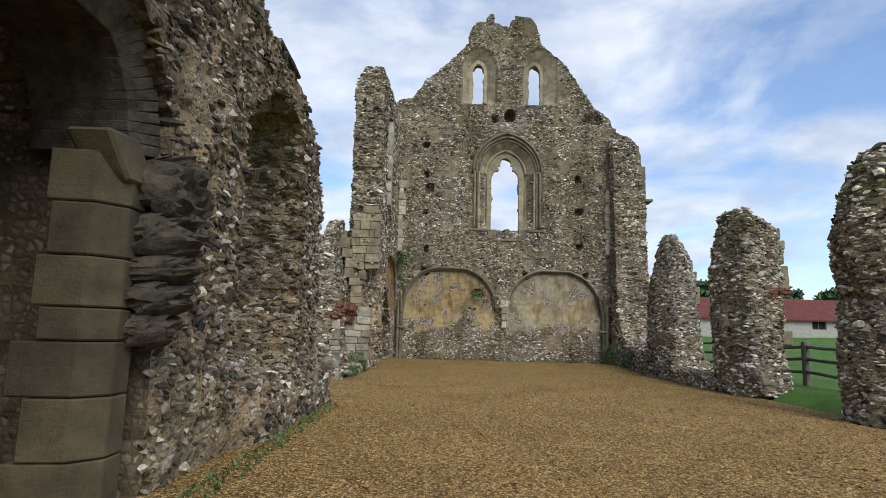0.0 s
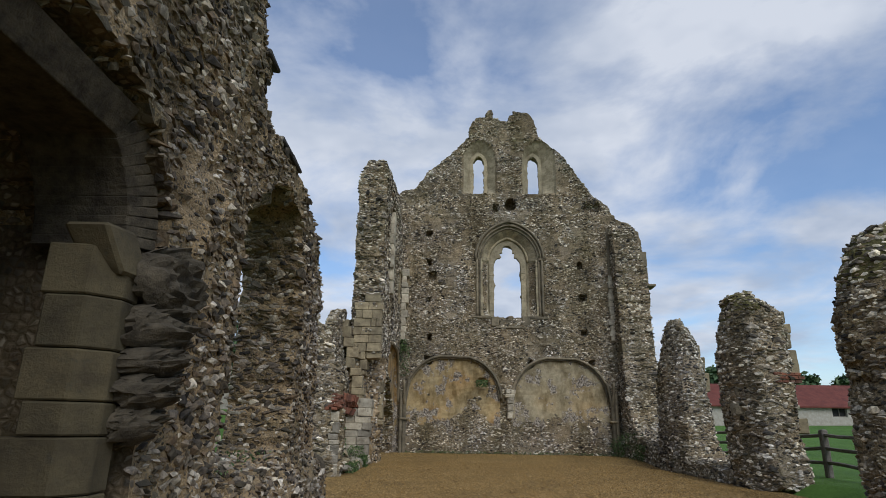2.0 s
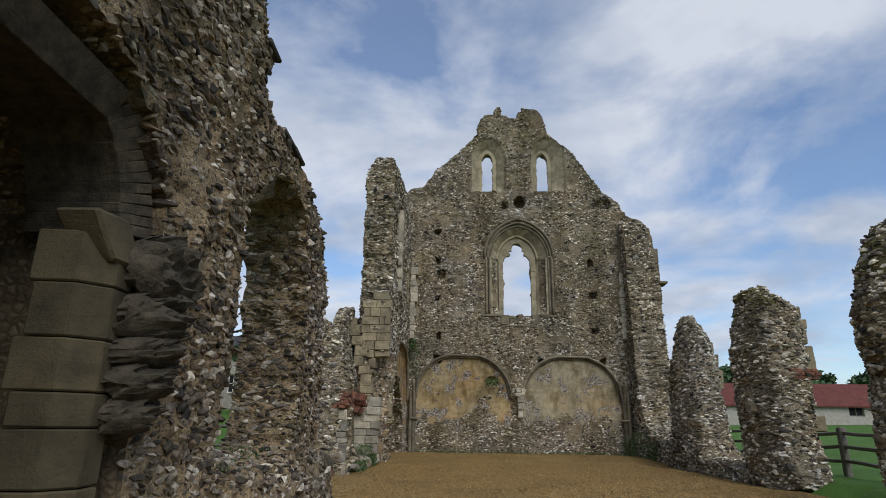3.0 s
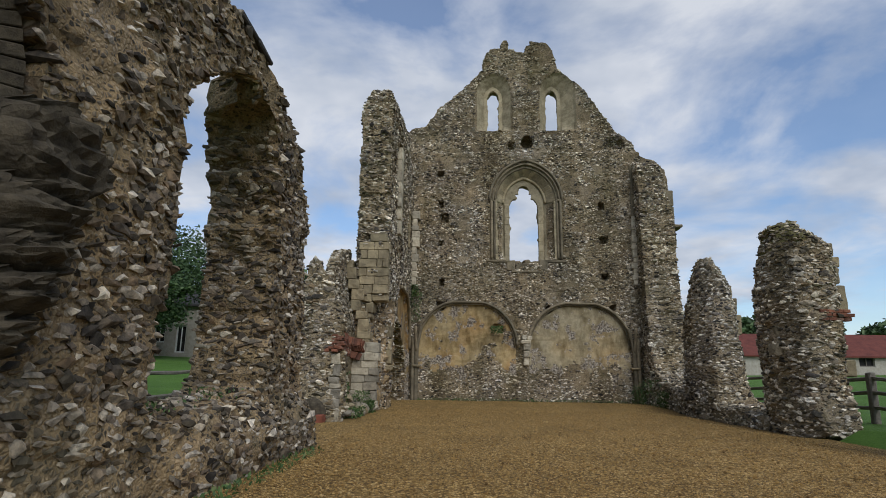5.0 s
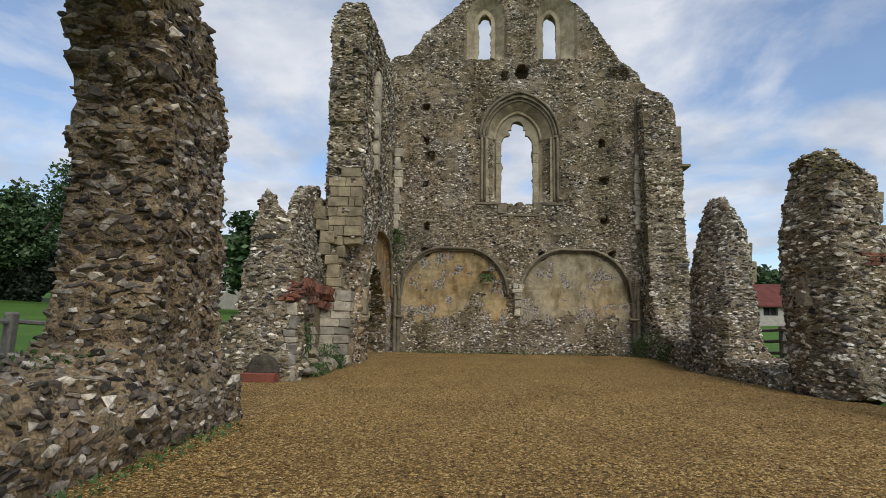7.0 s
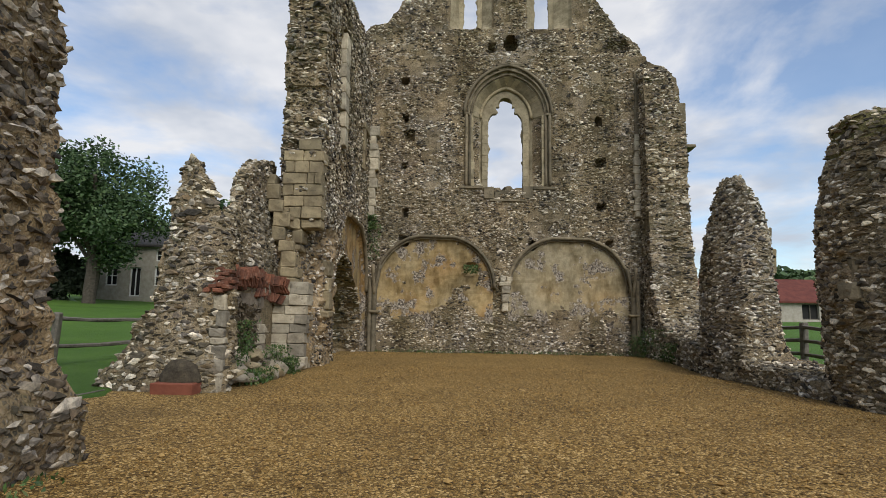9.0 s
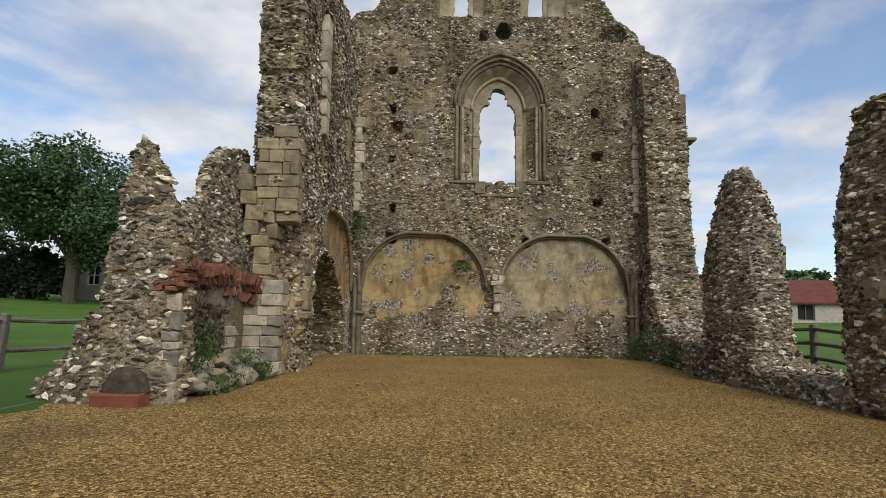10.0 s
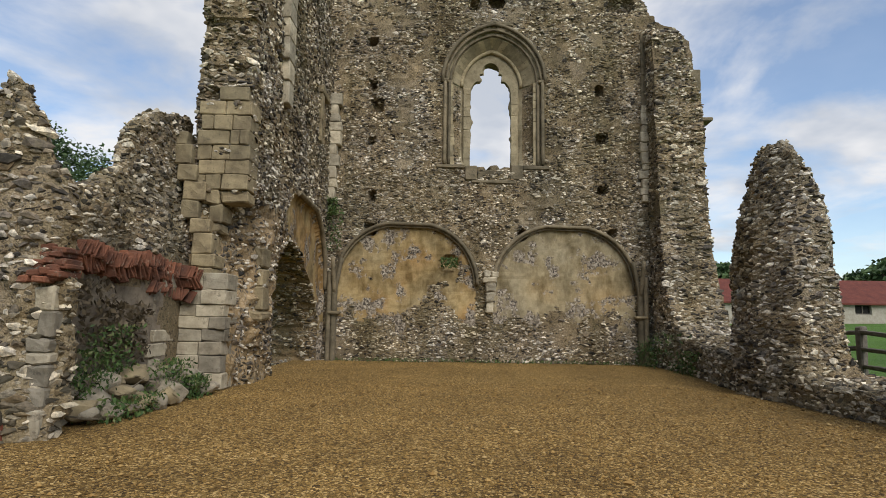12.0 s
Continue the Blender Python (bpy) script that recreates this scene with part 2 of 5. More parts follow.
def plaster_material(name, tints):
    """Rubble with worn patches of ochre and buff render on it."""
    m, nt, b = material(name)
    p = place(nt)
    small = cells_of(nt, p, 22.0)
    edge = cells_of(nt, p, 22.0, "Distance", "DISTANCE_TO_EDGE")
    stones = ramp(nt, grey_of(nt, small), [(0.2, (0.07, 0.06, 0.05)), (0.5, (0.2, 0.165, 0.12)), (0.85, (0.38, 0.34, 0.28))])
    sep = nt.nodes.new("ShaderNodeSeparateXYZ")
    nt.links.new(p, sep.inputs[0])
    tint = ramp(nt, noise_of(nt, p, 0.75, 4.0, 0.5), tints)
    tint = mixed(nt, 0.55, tint, ramp(nt, noise_of(nt, p, 6.0, 7.0, 0.7), [(0.3, (0.15, 0.12, 0.07)), (0.7, (0.42, 0.36, 0.24))]))
    tall = node(nt, "Mapping")
    tall.inputs["Scale"].default_value = (1.5, 1.5, 0.7)
    nt.links.new(p, tall.inputs["Vector"])
    streak = ramp(nt, noise_of(nt, tall.outputs[0], 1.6, 6.0, 0.62), [(0.36, (0.5, 0.46, 0.38)), (0.58, (1.06, 1.04, 1.0))])
    tint = mixed(nt, 1.0, tint, streak, "MULTIPLY")
    low = node(nt, "MapRange")
    low.inputs["From Min"].default_value, low.inputs["From Max"].default_value = 0.3, 1.9
    low.inputs["To Min"].default_value, low.inputs["To Max"].default_value = 0.17, 0.0
    nt.links.new(sep.outputs["Z"], low.inputs["Value"])
    add = nt.nodes.new("ShaderNodeMath")
    add.operation = "ADD"
    nt.links.new(noise_of(nt, p, 1.5, 8.0, 0.66), add.inputs[0])
    nt.links.new(low.outputs[0], add.inputs[1])
    bare = ramp(nt, add.outputs[0], [(0.53, (0, 0, 0)), (0.58, (1, 1, 1))])
    c = mixed(nt, bare, tint, stones)
    nt.links.new(c, b.inputs["Base Color"])
    h = mixed(nt, bare, (0.35, 0.35, 0.35), edge)
    first = relief(nt, b, h, 0.03, 0.8)
    relief(nt, b, noise_of(nt, p, 40.0, 6.0, 0.7), 0.006, 0.7, first)
    return m


def gravel_material():
    m, nt, b = material("ochre_gravel")
    p = place(nt)
    cell = cells_of(nt, p, 42.0)
    edge = cells_of(nt, p, 42.0, "Distance", "DISTANCE_TO_EDGE")
    c = ramp(nt, grey_of(nt, cell), [(0.08, (0.062, 0.036, 0.012)), (0.32, (0.215, 0.13, 0.036)), (0.6, (0.35, 0.222, 0.068)), (0.9, (0.62, 0.44, 0.19))])
    gap = ramp(nt, edge, [(0.0, (0.22, 0.2, 0.17)), (0.16, (1.08, 1.08, 1.08))])
    c = mixed(nt, 1.0, c, gap, "MULTIPLY")
    big = ramp(nt, noise_of(nt, p, 0.7, 5.0, 0.6), [(0.35, (0.78, 0.76, 0.72)), (0.65, (1.1, 1.08, 1.04))])
    c = mixed(nt, 1.0, c, big, "MULTIPLY")
    nt.links.new(c, b.inputs["Base Color"])
    first = relief(nt, b, edge, 0.02, 1.0)
    relief(nt, b, noise_of(nt, p, 90.0, 4.0, 0.7), 0.006, 0.6, first)
    return m


def grass_material():
    m, nt, b = material("mown_grass")
    p = place(nt)
    c = ramp(nt, noise_of(nt, p, 0.35, 6.0, 0.6), [(0.3, (0.05, 0.115, 0.014)), (0.7, (0.09, 0.18, 0.025))])
    fine = ramp(nt, noise_of(nt, p, 25.0, 5.0, 0.75), [(0.3, (0.65, 0.68, 0.6)), (0.7, (1.25, 1.2, 1.2))])
    c = mixed(nt, 1.0, c, fine, "MULTIPLY")
    nt.links.new(c, b.inputs["Base Color"])
    relief(nt, b, noise_of(nt, p, 60.0, 4.0, 0.8), 0.04, 0.9)
    return m


M_PLASTER = plaster_material("ochre_render", [(0.36, (0.28, 0.215, 0.1)), (0.48, (0.36, 0.24, 0.075)), (0.6, (0.4, 0.2, 0.03))])
M_PLASTER_BUFF = plaster_material("buff_render", [(0.36, (0.27, 0.245, 0.17)), (0.52, (0.34, 0.28, 0.16)), (0.66, (0.38, 0.25, 0.095))])
M_GRAVEL, M_GRASS = gravel_material(), grass_material()


# ---- shapes ----
def lattice(n):
    return np.random.default_rng(n).random((64, 64, 16))


LATTICE = lattice(5)


def vnoise(x, y, z=0.0):
    """Smooth value noise, -1 to 1, over arrays."""
    x, y, z = np.broadcast_arrays(np.asarray(x, float), np.asarray(y, float), np.asarray(z, float))
    i, j, k = (np.floor(a).astype(int) for a in (x, y, z))
    fx, fy, fz = x - i, y - j, z - k
    fx, fy, fz = (f * f * (3 - 2 * f) for f in (fx, fy, fz))
    total = 0.0
    for a in (0, 1):
        for b in (0, 1):
            for c in (0, 1):
                w = (fx if a else 1 - fx) * (fy if b else 1 - fy) * (fz if c else 1 - fz)
                total = total + w * LATTICE[(i + a) % 64, (j + b) % 64, (k + c) % 16]
    return total * 2 - 1


def rough(x, y, z=0.0, scale=1.0):
    return vnoise(x * scale, y * scale, z * scale) * 0.6 + vnoise(x * scale * 2.3 + 7, y * scale * 2.3, z * scale * 2.3) * 0.4


def polygon(points):
    """Signed distance to a closed outline: below 0 inside."""
    pts = np.array(points, float)

    def f(u, v):
        best = np.full(u.shape, 1e9)
        inside = np.zeros(u.shape, bool)
        for (ax, ay), (bx, by) in zip(pts, np.roll(pts, -1, 0)):
            ex, ey = bx - ax, by - ay
            t = np.clip(((u - ax) * ex + (v - ay) * ey) / max(ex * ex + ey * ey, 1e-9), 0, 1)
            best = np.minimum(best, np.hypot(u - ax - t * ex, v - ay - t * ey))
            cross = ((ay > v) != (by > v)) & (u < ex * (v - ay) / (by - ay if by != ay else 1e-9) + ax)
            inside ^= cross
        return np.where(inside, -best, best)
    return f


def arch(cx, w, bottom, spring, apex):
    """Signed distance to an arched opening with half width w."""
    h = apex - spring
    r = (w * w + h * h) / (2 * w)

    def f(u, v):
        a = np.hypot(u - cx - (w - r), v - spring) - r
        b = np.hypot(u - cx + (w - r), v - spring) - r
        top = np.maximum(a, b) if r >= w else np.minimum(a, b)
        return np.where(v > spring, top, np.maximum(np.abs(u - cx) - w, bottom - v))
    return f


def arch_line(cx, w, spring, apex, n=28, below=0.0):
    """Points along an arch from its left foot to its right foot."""
    h = apex - spring
    r = (w * w + h * h) / (2 * w)
    a1 = math.atan2(h, -(r - w) if r >= w else (w - r))
    out = []
    for i in range(n + 1):
        t = i / n
        if t <= 0.5:
            a = a1 * (t / 0.5)
            out.append((cx - ((w - r) + r * math.cos(a)), spring + r * math.sin(a)))
        else:
            a = a1 * ((1 - t) / 0.5)
            out.append((cx + ((w - r) + r * math.cos(a)), spring + r * math.sin(a)))
    if below:
        out = [(out[0][0], spring - below)] + out + [(out[-1][0], spring - below)]
    return out


def mesh_of(name, verts, faces, mats, slots=None, smooth=False):
    me = bpy.data.meshes.new(name)
    me.from_pydata([tuple(v) for v in verts], [], faces)
    for m in mats:
        me.materials.append(m)
    if slots is not None:
        me.polygons.foreach_set("material_index", np.asarray(slots, np.int32))
    if smooth:
        me.polygons.foreach_set("use_smooth", np.ones(len(faces), bool))
    me.update()
    return me


def part(name, bm, mat, parent=None, label="", smooth=False):
    me = bpy.data.meshes.new(name)
    bm.to_mesh(me)
    bm.free()
    me.materials.append(mat)
    if smooth:
        me.polygons.foreach_set("use_smooth", np.ones(len(me.polygons), bool))
    ob = new(name, me)
    ob.parent = parent
    if label:
        ob["label"] = label
    return ob


def block(bm, x0, x1, y0, y1, z0, z1, wear=0.012, m=None, seed=0):
    """A dressed block with worn, rounded edges."""
    rng = random.Random(seed * 7919 + int(x0 * 100) * 31 + int(z0 * 100))
    made = bmesh.ops.create_cube(bm, size=1)["verts"]
    for v in made:
        v.co = Vector(((x0 + x1) / 2 + v.co.x * (x1 - x0), (y0 + y1) / 2 + v.co.y * (y1 - y0), (z0 + z1) / 2 + v.co.z * (z1 - z0)))
        v.co += Vector((rng.uniform(-1, 1), rng.uniform(-1, 1), rng.uniform(-1, 1))) * wear
    edges = list({e for v in made for e in v.link_edges})
    res = bmesh.ops.bevel(bm, geom=edges, offset=max(0.004, wear * 1.3), segments=1, affect="EDGES")
    if m is not None:
        vs = {v for f in res["faces"] for v in f.verts} | {v for v in made if v.is_valid}
        bmesh.ops.transform(bm, matrix=m, verts=list(vs))


def sweep(bm, line, radius, closed=False, squash=1.0, sides=8, wear=0.0):
    """A moulding of round section along a line of 3D points."""
    pts = [Vector(p) for p in line]
    rings = []
    for i, p in enumerate(pts):
        d = (pts[min(i + 1, len(pts) - 1)] - pts[max(i - 1, 0)]).normalized()
        side = d.cross(Vector((0.13, 0.97, 0.21))).normalized()
        up = side.cross(d).normalized()
        ring = []
        for k in range(sides):
            a = 2 * math.pi * k / sides
            rr = radius * (1 + (random.uniform(-wear, wear) if wear else 0))
            ring.append(bm.verts.new(p + side * math.cos(a) * rr + up * math.sin(a) * rr * squash))
        rings.append(ring)
    for r0, r1 in zip(rings, rings[1:]):
        for k in range(sides):
            bm.faces.new((r0[k], r0[(k + 1) % sides], r1[(k + 1) % sides], r1[k]))
    bm.faces.new(list(reversed(rings[0])))
    bm.faces.new(rings[-1])


def slab(name, to_world, u0, u1, v0, v1, cell, sdf, front, back, mats, slot, amp, layers=8, ragged=0.05, seed=0, round_=0.0):
    """A wall with thickness from an outline: two faces, rims at all edges, uneven surface.
    front and back give the depth of the faces; slot and amp give material and unevenness at (u, v)."""
    nu, nv = int(math.ceil((u1 - u0) / cell)), int(math.ceil((v1 - v0) / cell))
    U, V = np.meshgrid(u0 + np.arange(nu + 1) * cell, v0 + np.arange(nv + 1) * cell, indexing="ij")

    def f(u, v):
        return sdf(u, v) + ragged * rough(u + seed * 3.1, v, 0.5, 3.2) + ragged * 0.55 * vnoise(u * 9, v * 11, seed)
    keep = f(U[:-1, :-1] + cell / 2, V[:-1, :-1] + cell / 2) < 0
    touched = np.zeros((nu + 1, nv + 1), int)
    for a in (0, 1):
        for b in (0, 1):
            touched[a:nu + a, b:nv + b] += keep
    rim = (touched > 0) & (touched < 4)
    e = 0.01
    for _ in range(2):
        d = f(U, V)
        gu, gv = (f(U + e, V) - d) / e, (f(U, V + e) - d) / e
        g = np.maximum(np.hypot(gu, gv), 0.4)
        step = np.clip(d, -cell * 0.6, cell * 0.6) * 0.9
        U, V = np.where(rim, U - step * gu / g ** 2, U), np.where(rim, V - step * gv / g ** 2, V)
    F, B = front(U, V), back(U, V)
    if round_:
        k = 1 - np.sqrt(np.clip(-sdf(U, V) / round_, 0.12, 1))
        mid = (F + B) / 2
        F, B = F + (mid - F) * k, B + (mid - B) * k
    index = -np.ones((nu + 1, nv + 1), int)
    used = touched > 0
    index[used] = np.arange(used.sum())
    n = int(used.sum())
    uu, vv, ff, bb = U[used], V[used], F[used], B[used]
    local = [np.stack([uu, vv, ff], 1), np.stack([uu, vv, bb], 1)]
    faces, slots, front_face = [], [], []
    ci, cj = np.nonzero(keep)
    sl = slot(u0 + (ci + 0.5) * cell, v0 + (cj + 0.5) * cell)
    quads = np.stack([index[ci, cj], index[ci + 1, cj], index[ci + 1, cj + 1], index[ci, cj + 1]], 1)
    faces += quads.tolist() + (quads[:, ::-1] + n).tolist()
    slots += sl.tolist() + sl.tolist()
    count = 2 * n
    layer_of = {}
    ts = [k / layers for k in range(1, layers)]

    def chain(i):
        nonlocal count
        if i not in layer_of:
            ids = [i]
            for t in ts:
                local.append(np.array([[uu[i], vv[i], ff[i] + (bb[i] - ff[i]) * t]]))
                ids.append(count)
                count += 1
            layer_of[i] = ids + [i + n]
        return layer_of[i]
    K = np.zeros((nu + 2, nv + 2), bool)
    K[1:-1, 1:-1] = keep
    rim_slots = []
    for i, j, s_ in zip(ci, cj, sl):
        for di, dj, a, b in ((0, -1, (0, 0), (1, 0)), (1, 0, (1, 0), (1, 1)), (0, 1, (1, 1), (0, 1)), (-1, 0, (0, 1), (0, 0))):
            if not K[i + 1 + di, j + 1 + dj]:
                ca, cb = chain(int(index[i + a[0], j + a[1]])), chain(int(index[i + b[0], j + b[1]]))
                for k in range(layers):
                    faces.append([cb[k], ca[k], ca[k + 1], cb[k + 1]])
                    slots.append(int(s_))
    L = np.concatenate(local)
    W = to_world(L)
    me = mesh_of(name, W, faces, mats, slots)
    bm = bmesh.new()
    bm.from_mesh(me)
    bmesh.ops.recalc_face_normals(bm, faces=bm.faces)
    bm.to_mesh(me)
    bm.free()
    nrm = np.zeros(len(W) * 3)
    me.vertices.foreach_get("normal", nrm)
    nrm = nrm.reshape(-1, 3)
    A = amp(L[:, 0], L[:, 1])
    A = np.where(np.arange(len(W)) < n, A, np.where(np.arange(len(W)) < 2 * n, np.maximum(A, 0.05), 0.085))
    bump = rough(W[:, 0] + seed, W[:, 1], W[:, 2], 2.2) + 0.7 * vnoise(W[:, 0] * 7, W[:, 1] * 7 + seed, W[:, 2] * 8)
    W = W + nrm * (A * bump)[:, None]
    me.vertices.foreach_set("co", W.ravel())
    me.update()
    return new(name, me)


def stone_meshes(count, mat, seed=3):
    """Broken flints: low, sharp-edged lumps of unit size."""
    out = []
    rng = random.Random(seed)
    for i in range(count):
        bm = bmesh.new()
        for _ in range(11):
            d = Vector((rng.gauss(0, 1), rng.gauss(0, 1), rng.gauss(0, 1))).normalized() * rng.uniform(0.42, 0.6)
            bm.verts.new((d.x * 1.1, d.y, min(d.z, rng.uniform(0.22, 0.5))))
        hull = bmesh.ops.convex_hull(bm, input=bm.verts)
        bmesh.ops.delete(bm, geom=[v for v in bm.verts if not v.link_faces], context="VERTS")
        bmesh.ops.triangulate(bm, faces=bm.faces)
        me = bpy.data.meshes.new("flint")
        bm.to_mesh(me)
        bm.free()
        me.materials.append(mat)
        out.append(me)
    return out


STONES, STONES_BROWN = stone_meshes(24, M_FLINT), stone_meshes(24, M_FLINT_BROWN)
STONE_VERTS = [np.array([tuple(v.co) for v in me.vertices]) for me in STONES]
STONE_FACES = [np.array([tuple(p.vertices) for p in me.polygons]) for me in STONES]
INSIDE = [Vector((-1.5, 2.0, 1.3)), Vector((-1.2, 9.0, 1.3)), Vector((0.0, 14.0, 3.0))]


def flints(wall, size, spacing, allowed, near, singles=300, seed=1, proud=0.25, density=1.0, name="flint", patchy=0.55, beds=(0,), stones=STONES):
    """Beds flints on the visible faces of a wall: those in the stretch near() as pieces of their own, the rest joined."""
    rng = np.random.default_rng(seed)
    me = wall.data
    me.calc_loop_triangles()
    co = np.zeros(len(me.vertices) * 3)
    me.vertices.foreach_get("co", co)
    co = co.reshape(-1, 3)
    tri = np.zeros(len(me.loop_triangles) * 3, np.int32)
    me.loop_triangles.foreach_get("vertices", tri)
    tri = tri.reshape(-1, 3)
    slot = np.zeros(len(me.loop_triangles), np.int32)
    me.loop_triangles.foreach_get("material_index", slot)
    a, b, c = co[tri[:, 0]], co[tri[:, 1]], co[tri[:, 2]]
    nrm = np.cross(b - a, c - a)
    area = np.linalg.norm(nrm, axis=1) / 2
    nrm = nrm / np.maximum(area[:, None] * 2, 1e-9)
    mid = (a + b + c) / 3
    seen = np.zeros(len(tri), bool)
    for p in INSIDE:
        seen |= ((np.array(p) - mid) * nrm).sum(1) > 0.0
    bare = rough(mid[:, 0] + seed, mid[:, 1], mid[:, 2], 0.9) + 0.5 * vnoise(mid[:, 0] * 3, mid[:, 1] * 3, mid[:, 2] * 3)
    weight = np.where(seen & np.isin(slot, beds) & allowed(mid), area * np.where(bare > patchy, 0.06, 1.0), 0)
    total = weight.sum()
    tries = int(total / spacing ** 2 * 3.2 * density)
    pick = rng.choice(len(tri), tries, p=weight / total)
    r1, r2 = np.sqrt(rng.random(tries)), rng.random(tries)
    pts = (1 - r1)[:, None] * a[pick] + (r1 * (1 - r2))[:, None] * b[pick] + (r1 * r2)[:, None] * c[pick]
    grid, chosen = {}, []
    cell = spacing
    scale = size * np.exp(rng.normal(0, 0.28, tries))
    for i in range(tries):
        p = pts[i]
        key = (int(p[0] // cell), int(p[1] // cell), int(p[2] // (cell * 0.75)))
        if key in grid and len(grid[key]) >= 1:
            q = grid[key][0]
            continue
        clash = False
        for dx in (-1, 0, 1):
            for dy in (-1, 0, 1):
                for dz in (-1, 0, 1):
                    for q in grid.get((key[0] + dx, key[1] + dy, key[2] + dz), ()):
                        e0, e1, e2 = p[0] - q[0], p[1] - q[1], (p[2] - q[2]) * 1.45
                        if e0 * e0 + e1 * e1 + e2 * e2 < (spacing * 0.8) ** 2:
                            clash = True
                            break
        if clash:
            continue
        grid.setdefault(key, []).append(p)
        chosen.append(i)
    own = [i for i in chosen if near(pts[i])]
    random.Random(seed).shuffle(own)
    own = set(own[:singles])
    verts, faces, base = [], [], 0
    for i in chosen:
        n = Vector(nrm[pick[i]])
        up = Vector((0, 0, 1)) if abs(n.z) < 0.9 else Vector((0, 1, 0))
        side = up.cross(n).normalized()
        up = n.cross(side)
        tilt = rng.uniform(-0.35, 0.35)
        s1, u1 = side * math.cos(tilt) + up * math.sin(tilt), up * math.cos(tilt) - side * math.sin(tilt)
        s = scale[i]
        k = int(rng.integers(len(STONES)))
        m = np.array([s1 * s * rng.uniform(0.85, 1.55), u1 * s * rng.uniform(0.42, 0.85), n * s * rng.uniform(0.5, 1.0)]).T
        at = pts[i] + nrm[pick[i]] * s * (proud - 0.25) + rng.uniform(-0.05, 0.12) * s * nrm[pick[i]]
        if i in own:
            ob = new(name, stones[k])
            ob.parent = wall
            mm = Matrix(((*m[0], at[0]), (*m[1], at[1]), (*m[2], at[2]), (0, 0, 0, 1)))
            ob.matrix_basis = mm
        else:
            verts.append(STONE_VERTS[k] @ m.T + at)
            faces.append(STONE_FACES[k] + base)
            base += len(STONE_VERTS[k])
    if verts:
        ob = new("flint_facing", mesh_of("flint_facing", np.concatenate(verts), np.concatenate(faces).tolist(), list(stones[0].materials)))
        ob.parent = wall
        tagged(ob, "small grey, brown and white flints bedded in mortar", "", "", "stuff")
    return len(chosen)


def along_x(y):
    return lambda L: np.stack([L[:, 0], y + L[:, 2], L[:, 1]], 1)


def along_y(x, sign):
    return lambda L: np.stack([x + sign * L[:, 2], L[:, 0], L[:, 1]], 1)


def const(d):
    return lambda u, v: np.full(np.shape(u), float(d))


def step(x, a, b):
    t = np.clip((x - a) / (b - a), 0, 1)
    return t * t * (3 - 2 * t)


def everywhere(p):
    return np.ones(len(p), bool)


# ---- ground ----
def lawn_height(x, y):
    r = np.hypot(x, y - 8)
    k = np.where(x < 0, 0.062, 0.03)
    return 0.05 + k * np.maximum(0, r - 16) * np.minimum(1, 110 / np.maximum(r, 1))


def build_ground():
    r = np.concatenate([np.linspace(0, 16, 24), np.linspace(17, 60, 30), np.geomspace(64, 3000, 26)])
    a = np.linspace(0, 2 * np.pi, 121)[:-1]
    R, A = np.meshgrid(r, a, indexing="ij")
    X, Y = R * np.sin(A), 8 + R * np.cos(A)
    Z = lawn_height(X, Y) + 0.02 * rough(X, Y, 0, 0.8)
    room = (X > -6.3) & (X < 5.4) & (Y < 24.6)
    Z = np.where(room | (Y < 9), -0.25, Z)
    n = len(a)
    idx = np.arange(R.size).reshape(R.shape)
    faces = []
    for i in range(len(r) - 1):
        for j in range(n):
            k = (j + 1) % n
            faces.append((int(idx[i, j]), int(idx[i, k]), int(idx[i + 1, k]), int(idx[i + 1, j])))
    ob = new("ground", mesh_of("ground", np.stack([X, Y, Z], -1).reshape(-1, 3), faces, [M_GRASS], smooth=True))
    tagged(ob, "mown green lawn rising gently around the ruin", "lawn", "", "structure")


build_ground()


def build_floor():
    xs, ys = np.arange(-8.0, 6.31, 0.1), np.arange(-8.0, 24.41, 0.1)
    X, Y = np.meshgrid(xs, ys, indexing="ij")
    Z = 0.012 * rough(X, Y, 0, 1.7) + 0.02 * rough(X, Y, 3, 0.4) - 0.14 * step(X, 2.6, 4.6) * step(Y, 22.5, 18.0)
    edge = -6.66 + 0.06 * rough(X, Y, 0, 1.5)
    keep = (X > edge) & ((Y < 12.75) | (X > -5.6)) & (X < 4.9)
    nx, ny = X.shape
    idx = np.arange(X.size).reshape(X.shape)
    kc = keep[:-1, :-1] & keep[1:, :-1] & keep[1:, 1:] & keep[:-1, 1:]
    i, j = np.nonzero(kc)
    faces = np.stack([idx[i, j], idx[i + 1, j], idx[i + 1, j + 1], idx[i, j + 1]], 1)
    used = np.unique(faces)
    new_id = np.zeros(X.size, int)
    new_id[used] = np.arange(len(used))
    P = np.stack([X, Y, Z], -1).reshape(-1, 3)[used]
    ob = new("floor", mesh_of("floor", P, new_id[faces].tolist(), [M_GRAVEL], smooth=True))
    tagged(ob, "loose ochre gravel covering the floor of the ruin", "gravel floor", "", "structure")
    return ob


floor = build_floor()

